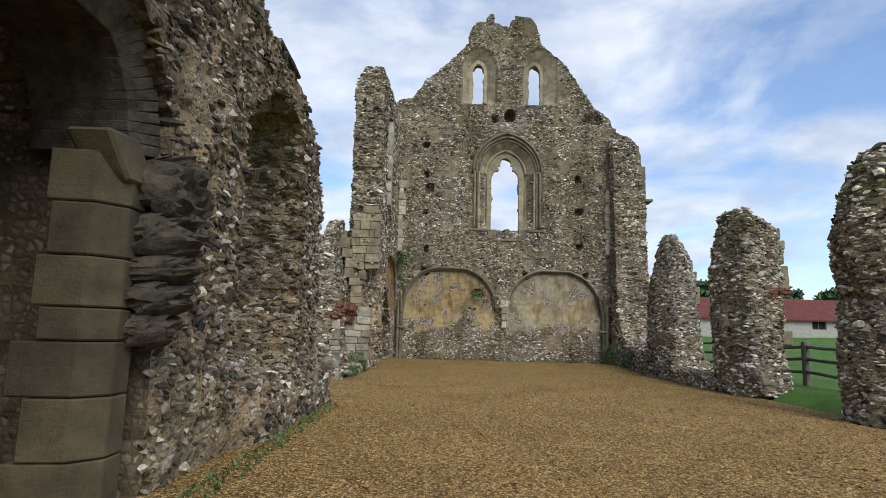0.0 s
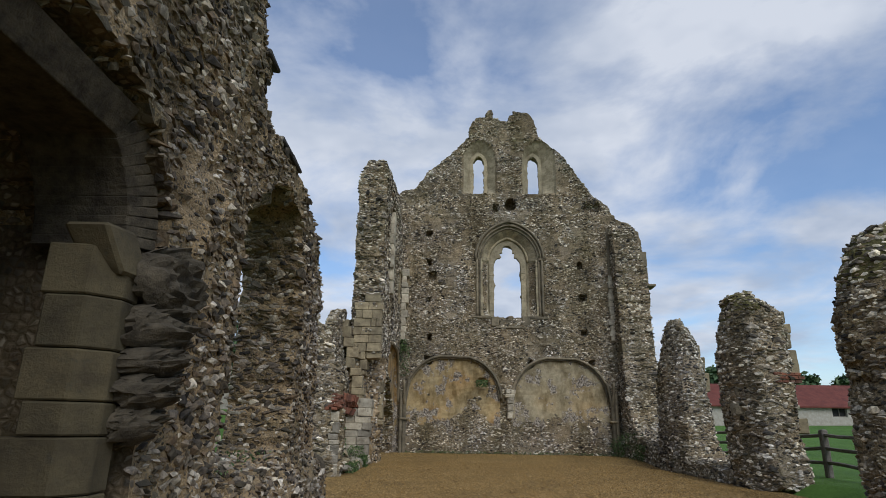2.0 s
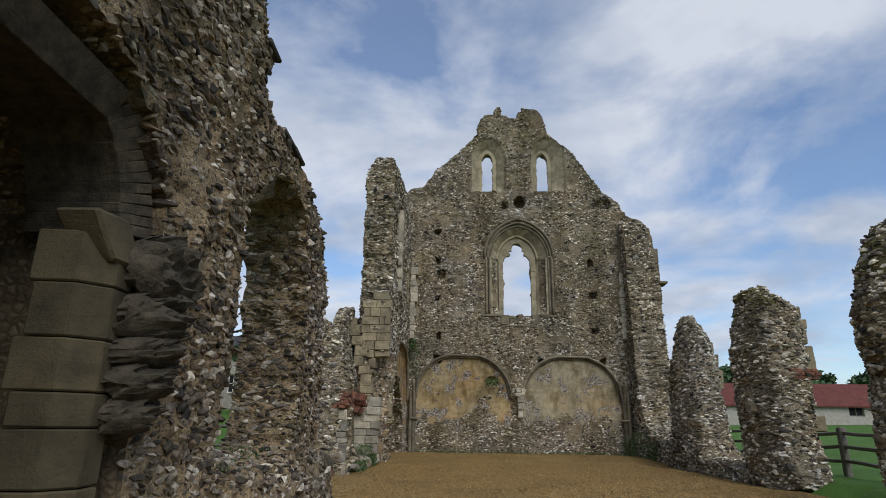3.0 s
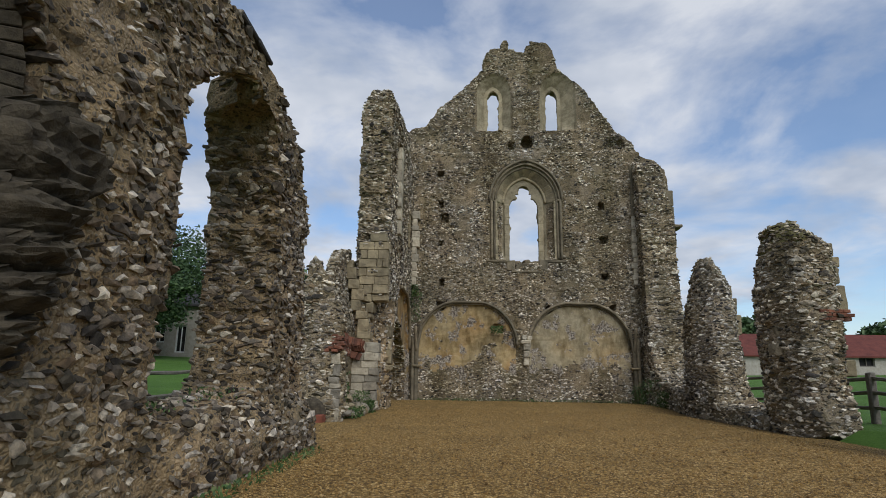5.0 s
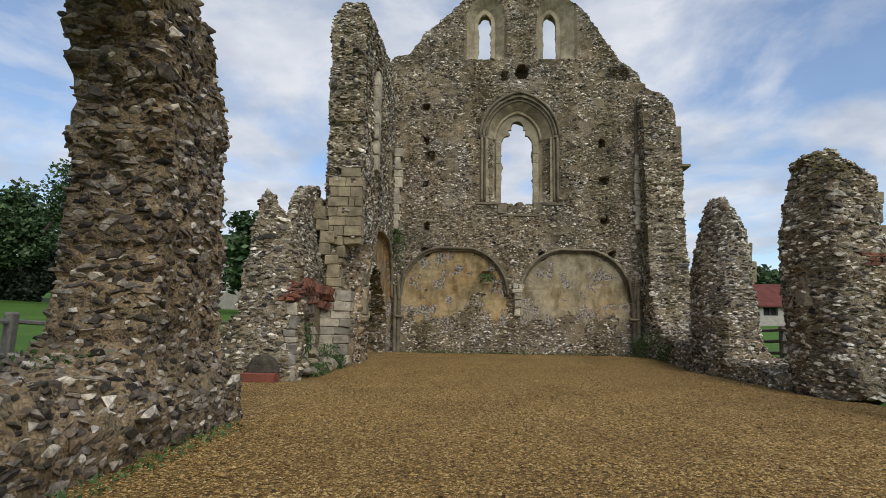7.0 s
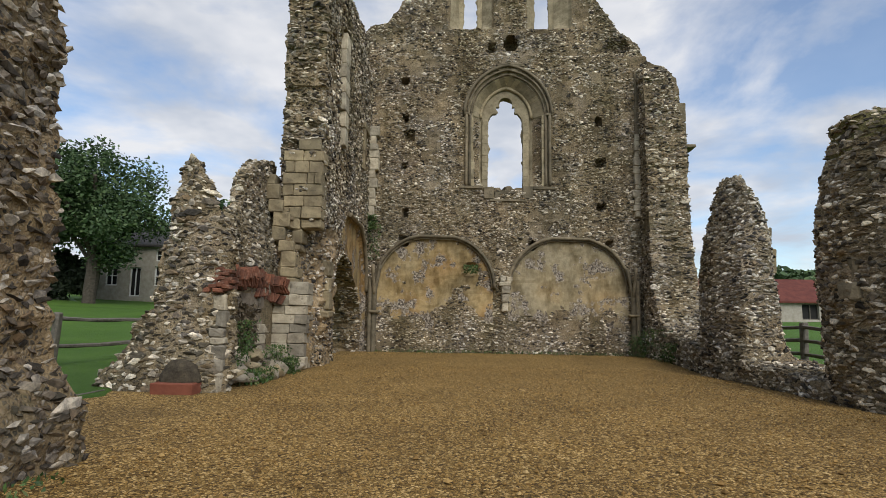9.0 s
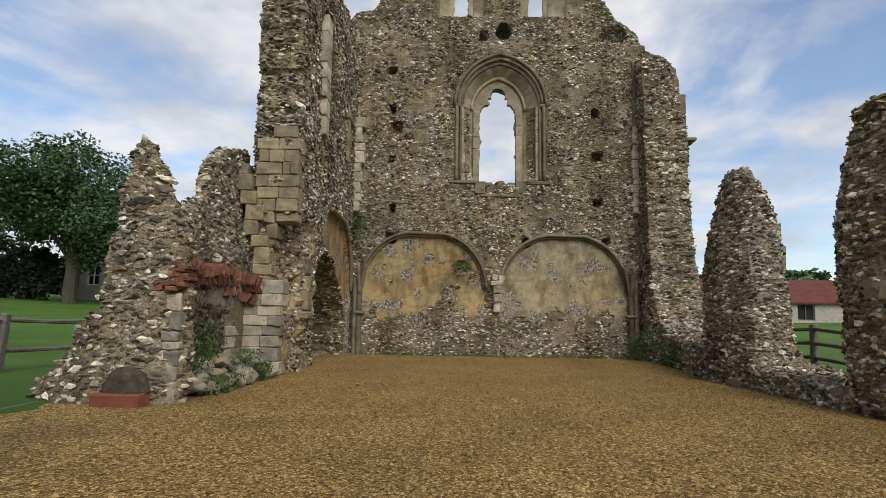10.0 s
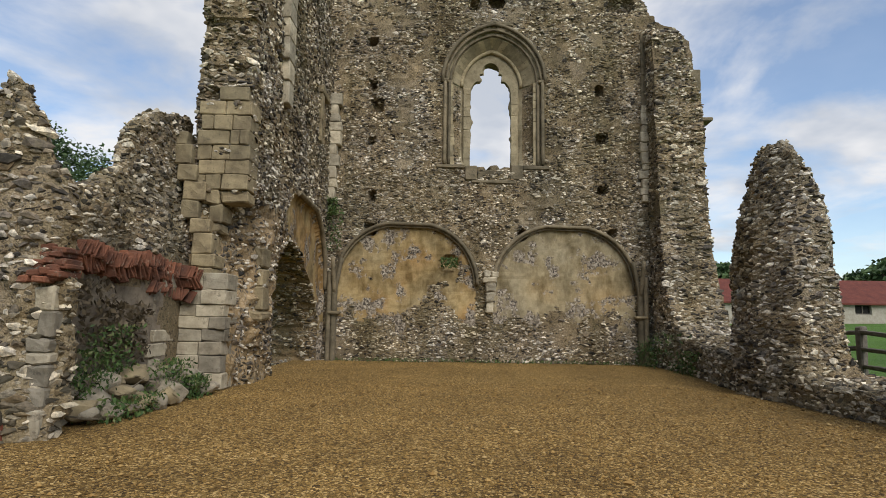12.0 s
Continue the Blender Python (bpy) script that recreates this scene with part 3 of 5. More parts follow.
# ---- gable wall ----
GX = 24.0
GABLE = polygon([(-6.4, -0.4), (-6.4, 4.0), (-5.3, 4.3), (-5.3, 11.2), (-4.8, 11.75), (-4.3, 11.85), (-3.68, 12.7), (-2.53, 13.7), (-1.76, 14.55), (-1.64, 15.25), (-1.39, 15.6),
                 (-0.9, 15.7), (-0.85, 16.08), (-0.6, 16.08), (-0.55, 15.65), (-0.2, 15.45), (0.2, 15.4), (0.22, 15.75), (0.4, 15.72), (0.45, 15.97), (0.95, 15.95),
                 (1.39, 15.54), (1.6, 14.62), (2.7, 13.62), (3.98, 11.65), (4.75, 11.0), (4.99, 10.34), (5.5, 10.2), (6.0, 9.7), (6.15, 9.0), (6.2, 7.2), (6.15, -0.4)])
BIG_OUT, BIG_IN = arch(0.09, 1.42, 5.75, 8.35, 10.02), arch(0.03, 0.74, 5.75, 8.3, 9.25)
LANCETS = [(-1.24, 0.78, -1.27), (1.6, 0.8, 1.35)]
LAN_OUT = [arch(cx, w, 11.65, 13.4, 14.4) for cx, w, lx in LANCETS]
LAN_IN = [arch(lx, 0.33, 11.72, 13.3, 13.8) for cx, w, lx in LANCETS]
BLIND = [arch(-2.42, 2.06, -1, 2.2, 3.95), arch(2.17, 2.08, -1, 2.15, 3.92)]
HOLES = [(-3.61, 9.54, 0.1), (-3.53, 8.2, 0.1), (-3.38, 7.55, 0.14), (-3.53, 6.43, 0.1), (-3.45, 4.81, 0.11), (-3.5, 3.8, 0.1), (3.24, 8.1, 0.11),
         (3.3, 6.58, 0.11), (3.31, 5.03, 0.1), (3.55, 3.76, 0.1), (0.97, 3.7, 0.1), (-0.48, 10.87, 0.11)]


def gable_sdf(u, v):
    f = np.maximum(GABLE(u, v), -BIG_IN(u, v))
    for g in LAN_IN:
        f = np.maximum(f, -g(u, v))
    return f


def gable_front(u, v):
    d = 0.14 * step(v, 10.5, 10.6)
    a, b = -BIG_OUT(u, v), np.maximum(BIG_IN(u, v), 0)
    d = d + np.where(a > 0, 0.08 + 0.5 * step(a / (a + b + 1e-6), 0.0, 1.0), 0)
    for o, i in zip(LAN_OUT, LAN_IN):
        a, b = -o(u, v), np.maximum(i(u, v), 0)
        d = d + np.where(a > 0, 0.06 + 0.4 * a / (a + b + 1e-6), 0)
    for g in BLIND:
        d = d + 0.13 * step(-g(u, v), 0.0, 0.05) * step(v, 1.2, 2.3)
    for x, z, r in HOLES:
        d = d + 0.4 * (np.maximum(np.abs(u - x), np.abs(v - z)) < r * 1.2)
    d = d + 0.5 * (np.hypot(u - 0.19, v - 11.1) < 0.26) + 0.3 * step(0.38 - np.hypot((u - 4.05) * 0.8, (v - 10.93) * 1.3), 0, 0.15)
    d = d + 0.22 * step(0.3 - np.hypot((u + 1.17) * 0.9, (v - 2.85) * 1.4), 0, 0.1)
    return d


def gable_slot(u, v):
    """Render survives inside the blind arches, worn off in patches and along the foot."""
    worn = rough(u, v, 2.5, 1.1) * 0.7 + vnoise(u * 3.5, v * 2.2, 4) * 0.4 + 1.2 * step(1.9 - v, 0.0, 1.2) + 0.7 * step(0.75 - np.abs(u + 1.5), 0, 0.6) * step(2.9 - v, 0, 1.0)
    s = np.zeros(u.shape, int)
    for k, g in enumerate(BLIND):
        s = np.where((g(u, v) < 0) & (worn < 0.58 + 0.1 * k), 1 + k, s)
    s = np.where((BIG_OUT(u, v) < 0) & ((v > 8.3) | (np.abs(np.abs(u - 0.09) - 1.1) > 0.16)), 3, s)
    for g in LAN_OUT:
        s = np.where(g(u, v) < 0, 3, s)
    return s


def gable_amp(u, v):
    a = np.full(u.shape, 0.05)
    for g in BLIND:
        a = np.where(g(u, v) < 0.05, 0.02, a)
    a = np.where(BIG_OUT(u, v) < 0.1, 0.015, a)
    for g in LAN_OUT:
        a = np.where(g(u, v) < 0.1, 0.02, a)
    return a


gable = slab("wall_gable", along_x(GX), -6.5, 6.3, -0.4, 16.2, 0.1, gable_sdf, gable_front, const(1.05), [M_RUBBLE, M_PLASTER, M_PLASTER_BUFF, M_WINDOW], gable_slot, gable_amp, layers=7, ragged=0.045, seed=1)
tagged(gable, "tall roofless flint gable wall with a traceried window and two lancets", "ruined wall", "", "structure")

# ---- left wall and its broken end ----
LX = -4.75
LEFT = polygon([(17.1, -0.4), (17.05, 1.5), (17.1, 3.1), (17.1, 5.2), (17.15, 5.6), (17.05, 8.0), (17.1, 9.2), (17.3, 9.9), (17.7, 10.25), (18.2, 10.3), (20.8, 10.65), (23.5, 11.0), (24.3, 11.0), (24.3, -0.4)])
L_ARCH = arch(21.4, 2.5, -1, 2.0, 4.05)
L_NICHE = arch(19.25, 0.42, 7.4, 8.5, 9.0)
L_SLOT = lambda u, v: np.maximum(np.abs(u - 22.9) - 0.3, np.abs(v - 6.6) - 0.65)
# ragged breach through the foot of the wall, under the half arch
BREACH = polygon([(19.5, -0.6), (19.42, 1.6), (19.6, 2.3), (20.0, 2.7), (20.5, 3.0), (20.9, 2.97), (21.6, 2.72), (22.5, 2.25), (23.2, 1.75), (23.7, 1.25), (23.72, -0.6)])


def left_front(u, v):
    d = 0.14 * step(-L_ARCH(u, v), 0.0, 0.12)
    d = d + 0.45 * (L_NICHE(u, v) < 0) + 0.3 * (L_SLOT(u, v) < 0)
    d = d + 0.5 * step(18.7 - u, 0, 1.5) * step(3.45 - v, 0, 0.5) * step(v, 1.3, 1.8) + 0.12 * step(18.7 - u, 0, 1.0) * step(1.8 - v, 0, 0.5)
    return d + 0.16 * step(v, 9.5, 10.3)


def left_back(u, v):
    return 0.95 - 0.25 * step(v, 9.3, 10.2) + 0.7 * step(4.6 - v, 0, 0.4) * step(u, 17.6, 18.0)


def left_slot(u, v):
    inside = L_ARCH(u, v) < 0
    core = (v < 3.4 + 0.4 * rough(u, v, 0, 1.3)) & (u < 19.0 + 0.3 * rough(v, u, 2, 1.5))
    return np.where(inside & (u > 20.2) & (BREACH(u, v) > 0.08), 1, np.where(inside, 2, np.where(core, 3, 0)))


def left_amp(u, v):
    return np.where((L_ARCH(u, v) < 0.05) & (u > 20.2), 0.02, np.where((v < 3.3) & (u < 19.0), 0.12, 0.05))


left_wall = slab("wall_left", along_y(LX, -1), 16.5, 24.3, -0.4, 11.2, 0.1, lambda u, v: np.maximum(LEFT(u, v), -BREACH(u, v)), left_front, left_back,
                 [M_RUBBLE, M_PLASTER, M_RUBBLE_TAN, M_CORE], left_slot, left_amp, layers=8, ragged=0.09, seed=2)
tagged(left_wall, "broken tall side wall of flint with a half arch of ochre render", "ruined wall", "", "structure")

# ---- set-back wall between the left piers ----
MID = polygon([(13.15, -0.4), (13.15, 2.3), (13.9, 2.55), (14.6, 2.8), (15.2, 3.0), (15.7, 3.45), (15.85, 4.05), (16.4, 4.48), (17.0, 4.62), (17.5, 4.66), (17.5, -0.4)])
mid_wall = slab("wall_middle", along_y(-5.7, -1), 13.0, 17.6, -0.4, 4.8, 0.09, MID, lambda u, v: 0.1 - 0.15 * step(u, 15.3, 16.9) + 0.3 * step(v, 2.2, 3.6), lambda u, v: 0.95 - 0.38 * np.maximum(step(v, 2.2, 3.2), step(14.5 - u, 0, 0.8)), [M_RUBBLE, M_OLDRENDER],
                lambda u, v: np.where((v < 1.7 + 0.2 * rough(u, v, 0, 2.0)) & (u > 13.2) & (u < 16.4 + 0.3 * rough(v, u, 0, 2.0)), 1, 0), lambda u, v: np.where(v < 1.7, 0.02, 0.05), layers=5, ragged=0.07, seed=3)
tagged(mid_wall, "lower flint wall with a band of herringbone tiles and bare render", "ruined wall", "", "structure")

# ---- near left wall with the broken arch ----
NEAR = polygon([(-7, -0.4), (-7, 8.2), (4.0, 8.2), (4.3, 7.4), (4.5, 6.6), (4.6, 6.2), (4.65, 5.6), (5.0, 5.45), (4.8, 5.0), (5.2, 4.75), (6.6, 4.7), (7.35, 4.5), (8.0, 4.0), (8.48, 3.3), (8.6, 2.2), (8.7, 1.0), (8.95, -0.4)])
N_OPEN = polygon([(4.56, 0.6), (4.57, 1.0), (4.62, 1.5), (4.74, 2.0), (4.74, 2.9), (4.58, 3.2), (4.88, 3.62), (5.25, 3.98), (6.1, 4.36), (6.85, 4.2), (7.2, 3.2), (7.25, 1.6), (7.1, 0.9), (6.4, 0.65)])
N_ARCH = arch(1.3, 1.76, -1, 2.45, 3.5)
# second material: inside N_ARCH the recess's shade is put into the rubble colour
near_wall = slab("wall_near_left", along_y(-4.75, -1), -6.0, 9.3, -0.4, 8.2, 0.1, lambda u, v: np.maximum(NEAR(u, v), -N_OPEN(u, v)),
                 lambda u, v: 1.5 * (N_ARCH(u, v) < 0) - 0.22 * step(0.8 - v, 0, 0.5) * step(u, 4.5, 5.5), lambda u, v: 0.92 - 0.6 * step(v, 3.2, 3.7) * step(u, 4.4, 4.9) * step(6.9 - u, 0, 0.5) + 0.25 * step(5.5 - u, 0, 0.5) * step(3.4 - v, 0, 0.5) + 1.2 * step(4.4 - u, 0, 0.6), [M_RUBBLE_TAN, M_RUBBLE_SHADE], lambda u, v: (N_ARCH(u, v) < 0.02).astype(int), const(0.06), layers=10, ragged=0.08, seed=4)
tagged(near_wall, "rough flint wall with a broken arch and a dark arched recess", "ruined wall", "", "structure")

# ---- right wall, low and broken ----
RIGHT = polygon([(14.0, -0.4), (14.2, 0.15), (15.5, 0.2), (17, 0.3), (19.4, 0.5), (20.4, 0.65), (21.6, 0.8), (22.4, 1.2), (22.85, 2.1), (23.1, 3.4), (23.22, 6), (23.28, 8.8), (23.4, 9.6), (23.65, 9.9), (24.05, 10.0), (24.05, -0.4)])
right_wall = slab("wall_right", along_y(4.65, 1), 13.9, 24.1, -0.4, 10.2, 0.1, RIGHT, lambda u, v: -0.12 * step(1.0 - v, 0, 0.6), lambda u, v: 0.75 + 0.6 * step(9.6 - v, 0, 2.2) + 0.1 * step(5 - v, 0, 4), [M_RUBBLE], const(0), const(0.055), layers=10, ragged=0.07, seed=5)
tagged(right_wall, "low broken side wall of flint rising to a stub at the gable", "ruined wall", "", "structure")


# ---- standing piers ----
def pier(name, y, outline, depth, label, seed, moss=9.0, lean=0.0, shrink=0.5):
    pts = polygon(outline)
    us, vs = [p[0] for p in outline], [p[1] for p in outline]
    top = max(vs)
    ob = slab(name, along_x(y), min(us) - 0.2, max(us) + 0.2, -0.4, top + 0.2, 0.09, pts, lambda u, v: -0.25 * step(0.9 - v, 0, 0.9) + lean * v, lambda u, v: np.full(np.shape(u), depth) - shrink * step(v, top * 0.45, top),
              [M_RUBBLE, M_MOSS], lambda u, v: np.where(v + 0.35 * rough(u, v, 1, 2.5) - 0.35 * (u - 4.5) > moss, 1, 0), const(0.06), layers=12, ragged=0.06, seed=seed, round_=0.35)
    return tagged(ob, label, "ruined pier", "flint piers")


pier_a = pier("flint_pier", 17.35, [(4.35, -0.4), (4.4, 1.2), (4.45, 2.4), (4.52, 3.1), (4.66, 3.9), (4.82, 4.5), (4.95, 4.68), (5.1, 4.66), (5.32, 4.25), (5.55, 3.8), (5.72, 3.2), (5.8, 2.4), (5.88, 1.7), (5.92, 0.8), (6.2, 0.2), (6.25, -0.4)], 2.2,
              "pointed broken flint pier standing on the low wall", 11)
pier_b = pier("flint_pier", 12.75, [(4.5, -0.4), (4.45, 1.5), (4.42, 2.2), (4.38, 2.9), (4.4, 3.4), (4.5, 4.0), (4.62, 4.42), (5.05, 4.52), (5.5, 4.25), (5.8, 3.9), (5.85, 3.0), (5.95, 2.2), (5.85, 1.3), (5.9, 0.3), (5.95, -0.4)], 1.9,
              "round-topped flint pier with moss and a brick course", 12, moss=3.9)
pier_c = pier("flint_pier", 8.1, [(4.4, -0.4), (4.42, 1.3), (4.5, 2.0), (4.36, 2.6), (4.36, 3.4), (4.5, 4.15), (4.9, 4.6), (5.4, 4.72), (5.8, 4.5), (6.05, 3.6), (6.1, 2.0), (6.15, -0.4)], 1.5,
              "mossy round-topped flint pier beside the lawn", 13, moss=3.75)
pier_d = pier("flint_pier", 13.0, [(-7.0, -0.4), (-7.0, 0.3), (-6.7, 0.5), (-6.55, 1.0), (-6.32, 1.24), (-6.2, 1.6), (-6.15, 2.4), (-6.1, 2.9), (-5.98, 3.5), (-5.9, 3.7), (-5.78, 3.7), (-5.55, 3.26), (-5.36, 2.86), (-5.16, 2.5), (-5.12, 1.6), (-5.08, 0.8), (-5.0, -0.4)], 0.34,
              "pointed flint pier with jamb stones and a terracotta slab", 14, shrink=0.06)


# ---- window stonework of the gable ----
def lit(name, sdf, inner, u, v, y, depth, label, cell=0.04, parent=None):
    ob = slab(name, along_x(y), u[0], u[1], v[0], v[1], cell, lambda a, b: np.maximum(sdf(a, b), -inner(a, b)), const(0), const(depth), [M_WINDOW], const(0), const(0.004), layers=2, ragged=0.004, seed=6)
    ob.parent = parent
    ob["label"] = label
    return ob


def trefoil(u, v):
    body = np.maximum(np.abs(u - 0.03) - 0.62, np.maximum(5.75 - v, v - 8.2))
    low = np.maximum(np.hypot((u - 0.03) / 0.62, (v - 8.2) / 0.5) - 1, v - 8.56) * 0.5
    neck = np.maximum(np.abs(u - 0.03) - 0.34, np.abs(v - 8.55) - 0.25)
    lobe = np.hypot(u - 0.03, v - 8.9) - 0.26
    return np.minimum(np.minimum(body, low), np.minimum(neck, lobe))


lit("tracery_frame", arch(0.03, 0.86, 5.75, 8.35, 9.4), trefoil, (-0.95, 1.05), (5.7, 9.45), GX + 0.5, 0.16, "pale limestone window frame with a cusped head", 0.035, gable)
for (cx, w, lx), side in zip(LANCETS, (0, 1)):
    lit("lancet_frame", arch(lx, 0.42, 11.62, 13.32, 13.92), arch(lx, 0.265, 11.72, 13.3, 13.74), (lx - 0.5, lx + 0.5), (11.6, 14.0), GX + 0.5, 0.16, "limestone frame of a narrow lancet", 0.045, gable)


def moulding(name, line, radius, parent, label="", mat=None, wear=0.05, squash=1.0, sides=8):
    bm = bmesh.new()
    sweep(bm, line, radius, squash=squash, sides=sides, wear=wear)
    return part(name, bm, mat or M_MOULD, parent, label, smooth=True)


def on_gable(line, y):
    return [(x, y, z) for x, z in line]


moulding("hood_mould", on_gable(arch_line(0.09, 1.54, 8.35, 10.16, 36), GX - 0.04), 0.055, gable, "weathered arched hood mould")
moulding("arch_roll", on_gable(arch_line(0.09, 1.42, 8.35, 10.0, 36), GX + 0.01), 0.04, gable, "arched roll moulding")
moulding("arch_roll", on_gable(arch_line(0.09, 1.31, 8.35, 9.86, 36), GX + 0.09), 0.035, gable)
moulding("inner_arch", on_gable(arch_line(0.05, 0.92, 8.35, 9.5, 30), GX + 0.46), 0.06, gable, "", M_WINDOW)
outer, inner = arch_line(0.08, 1.24, 8.35, 9.8, 26), arch_line(0.05, 0.96, 8.35, 9.54, 26)
for (xa, za), (xb, zb), (xc, zc), (xd, zd) in zip(outer, outer[1:], inner, inner[1:]):
    bm = bmesh.new()
    near_ring = [Vector((xa, GX + 0.1, za)), Vector((xb, GX + 0.1, zb)), Vector((xd, GX + 0.42, zd)), Vector((xc, GX + 0.42, zc))]
    mid = sum(near_ring, Vector()) / 4
    near_ring = [mid + (q - mid) * 0.94 for q in near_ring]
    low = [bm.verts.new(q) for q in near_ring]
    high = [bm.verts.new(q + Vector((0, 0.12, 0.1))) for q in near_ring]
    bm.faces.new(low)
    bm.faces.new(high)
    for i in range(4):
        bm.faces.new((low[i], low[(i + 1) % 4], high[(i + 1) % 4], high[i]))
    bmesh.ops.recalc_face_normals(bm, faces=bm.faces)
    part("voussoir", bm, M_WINDOW, gable)
for x in (-1.37, 1.55):
    moulding("jamb_shaft", [(x, GX - 0.02, 5.78 + 0.2 * i) for i in range(14)], 0.055, gable, "slender round jamb shaft")
    moulding("jamb_shaft", [(x + (0.13 if x < 0 else -0.13), GX + 0.05, 5.78 + 0.2 * i) for i in range(14)], 0.045, gable)
    bm = bmesh.new()
    block(bm, x - 0.12, x + 0.12, GX - 0.08, GX + 0.14, 8.3, 8.4, 0.02, seed=4)
    part("capital", bm, M_MOULD, gable, "moulded capital")


def masonry(name, parent, mat, boxes, wear=0.012, label=""):
    """Dressed stones, one object each."""
    out = []
    for i, b in enumerate(boxes):
        bm = bmesh.new()
        block(bm, *b, wear=wear * 0.7, seed=i)
        bmesh.ops.subdivide_edges(bm, edges=[e for e in bm.edges if e.calc_length() > 0.09], cuts=2, use_grid_fill=True)
        for v in bm.verts:
            v.co += noise.noise_vector(v.co * 8.0) * wear * 0.7 + noise.noise_vector(v.co * 21.0) * wear * 0.35
        out.append(part(name, bm, mat, parent, label))
    return out


# jamb stones of the big window and its sill
rng = random.Random(21)
boxes = []
for x0, x1 in ((-1.27, -1.1), (1.28, 1.44)):
    z = 5.78
    while z < 8.3:
        h = rng.uniform(0.22, 0.42)
        boxes.append((x0, x1 + rng.uniform(-0.05, 0.05), GX + 0.09, GX + 0.5, z + 0.004, min(z + h, 8.42)))
        z += h
for x0, x1 in ((-0.8, -0.6), (0.66, 0.86)):
    z = 5.76
    while z < 8.1:
        h = rng.uniform(0.25, 0.45)
        boxes.append((x0, x1, GX + 0.42, GX + 0.6, z + 0.004, min(z + h, 8.3)))
        z += h
masonry("jamb_stone", gable, M_WINDOW, boxes, 0.01)
masonry("sill_stone", gable, M_MOULD, [(-0.75, -0.4, GX - 0.06, GX + 0.5, 5.3, 5.72), (-0.38, 0.15, GX - 0.02, GX + 0.5, 5.35, 5.6), (0.17, 0.5, GX, GX + 0.5, 5.32, 5.6), (0.6, 0.95, GX - 0.05, GX + 0.5, 5.32, 5.76),
                                       (-1.6, -0.78, GX - 0.05, GX + 0.4, 5.66, 5.76), (0.97, 1.75, GX - 0.05, GX + 0.4, 5.64, 5.75), (-0.55, 0.75, GX - 0.05, GX + 0.4, 5.2, 5.3)], 0.018)
# blind arches: ribs, centre corbel, corner shafts
for cx, w, sp, ap in ((-2.42, 2.06, 2.2, 3.97), (2.17, 2.08, 2.15, 3.94)):
    moulding("wall_rib", on_gable(arch_line(cx, w, sp, ap, 40), GX - 0.01), 0.055, gable, "worn ribbed arch moulding on the wall", wear=0.09)
    moulding("wall_rib", on_gable(arch_line(cx, w - 0.08, sp, ap - 0.075, 40), GX + 0.06), 0.035, gable, wear=0.09)
for x in (-4.45, 4.3):
    moulding("corner_shaft", [(x, GX - 0.1, -0.1 + 0.2 * i) for i in range(13)], 0.09, gable, "round corner shaft", M_MOULD)
    moulding("corner_shaft", [(x + (0.14 if x > 0 else -0.14), GX - 0.16, -0.1 + 0.2 * i) for i in range(14)], 0.07, gable, "", M_MOULD)
    bm = bmesh.new()
    block(bm, x - 0.17, x + 0.17, GX - 0.27, GX + 0.05, 1.28, 1.38, 0.02, seed=9)
    part("shaft_ring", bm, M_ASHLAR, gable, "moulded ring")
    for k in (-1, 1):
        moulding("springer_rib", [(x + k * 0.05 * i * (1 if x < 0 else -1) * (0.6 if k > 0 else 0.1), GX - 0.12 - 0.05 * i * (k < 0), 1.9 + 0.17 * i) for i in range(7)], 0.06, gable, "", M_MOULD)
masonry("corbel_stone", gable, M_ASHLAR_PALE, [(-0.2, 0.2, GX - 0.22, GX + 0.1, 2.28, 2.42), (-0.14, 0.16, GX - 0.18, GX + 0.1, 2.0, 2.28), (-0.12, 0.12, GX - 0.15, GX + 0.1, 1.72, 1.99), (-0.1, 0.1, GX - 0.11, GX + 0.1, 1.4, 1.71),
                                               (-0.18, 0.0, GX - 0.2, GX + 0.1, 2.43, 2.62), (0.04, 0.24, GX - 0.17, GX + 0.1, 2.43, 2.6)], 0.03)
# pale jamb strip in the right corner and string course
boxes, z = [], 4.7
while z < 7.4:
    h = rng.uniform(0.18, 0.38)
    boxes.append((4.5 - rng.uniform(0, 0.12), 4.78, GX - 0.1 - rng.uniform(0, 0.05), GX + 0.1, z + 0.006, z + h))
    z += h
masonry("corner_stone", gable, M_ASHLAR_PALE, boxes, 0.02)
masonry("jamb_strip", gable, M_MOULD, [(4.5, 4.78, GX - 0.07, GX + 0.1, 7.45, 8.6), (4.52, 4.78, GX - 0.07, GX + 0.1, 8.61, 9.9)], 0.02)
masonry("drip_stone", gable, M_MOULD, [(5.9, 6.48, GX - 0.35, GX + 0.3, 7.08, 7.22), (5.75, 6.18, GX - 0.3, GX + 0.3, 7.24, 8.0), (5.8, 6.2, GX - 0.28, GX + 0.3, 8.02, 8.7)], 0.03)

# ---- dressed stones of the left wall ----
boxes = []
z = 3.33
courses = [(0.0, 0.2, 0.5, 1.0), (0.04, 0.55, 1.0), (0.0, 0.28, 0.62, 1.02), (0.0, 0.62, 0.8, 1.0), (0.06, 0.3, 0.66, 1.0), (0.0, 0.5, 1.02), (0.36, 0.95)]
for k, cuts in enumerate(courses):
    h = rng.uniform(0.245, 0.27)
    for a, b in zip(cuts, cuts[1:]):
        boxes.append((-5.62 + 0.9 * a + 0.004, -5.62 + 0.9 * b - 0.004, 16.99 + rng.uniform(-0.025, 0.025), 17.5, z + 0.005, z + h))
    z += h
masonry("quoin", left_wall, M_ASHLAR, boxes, 0.016, "buff dressed corner stone")
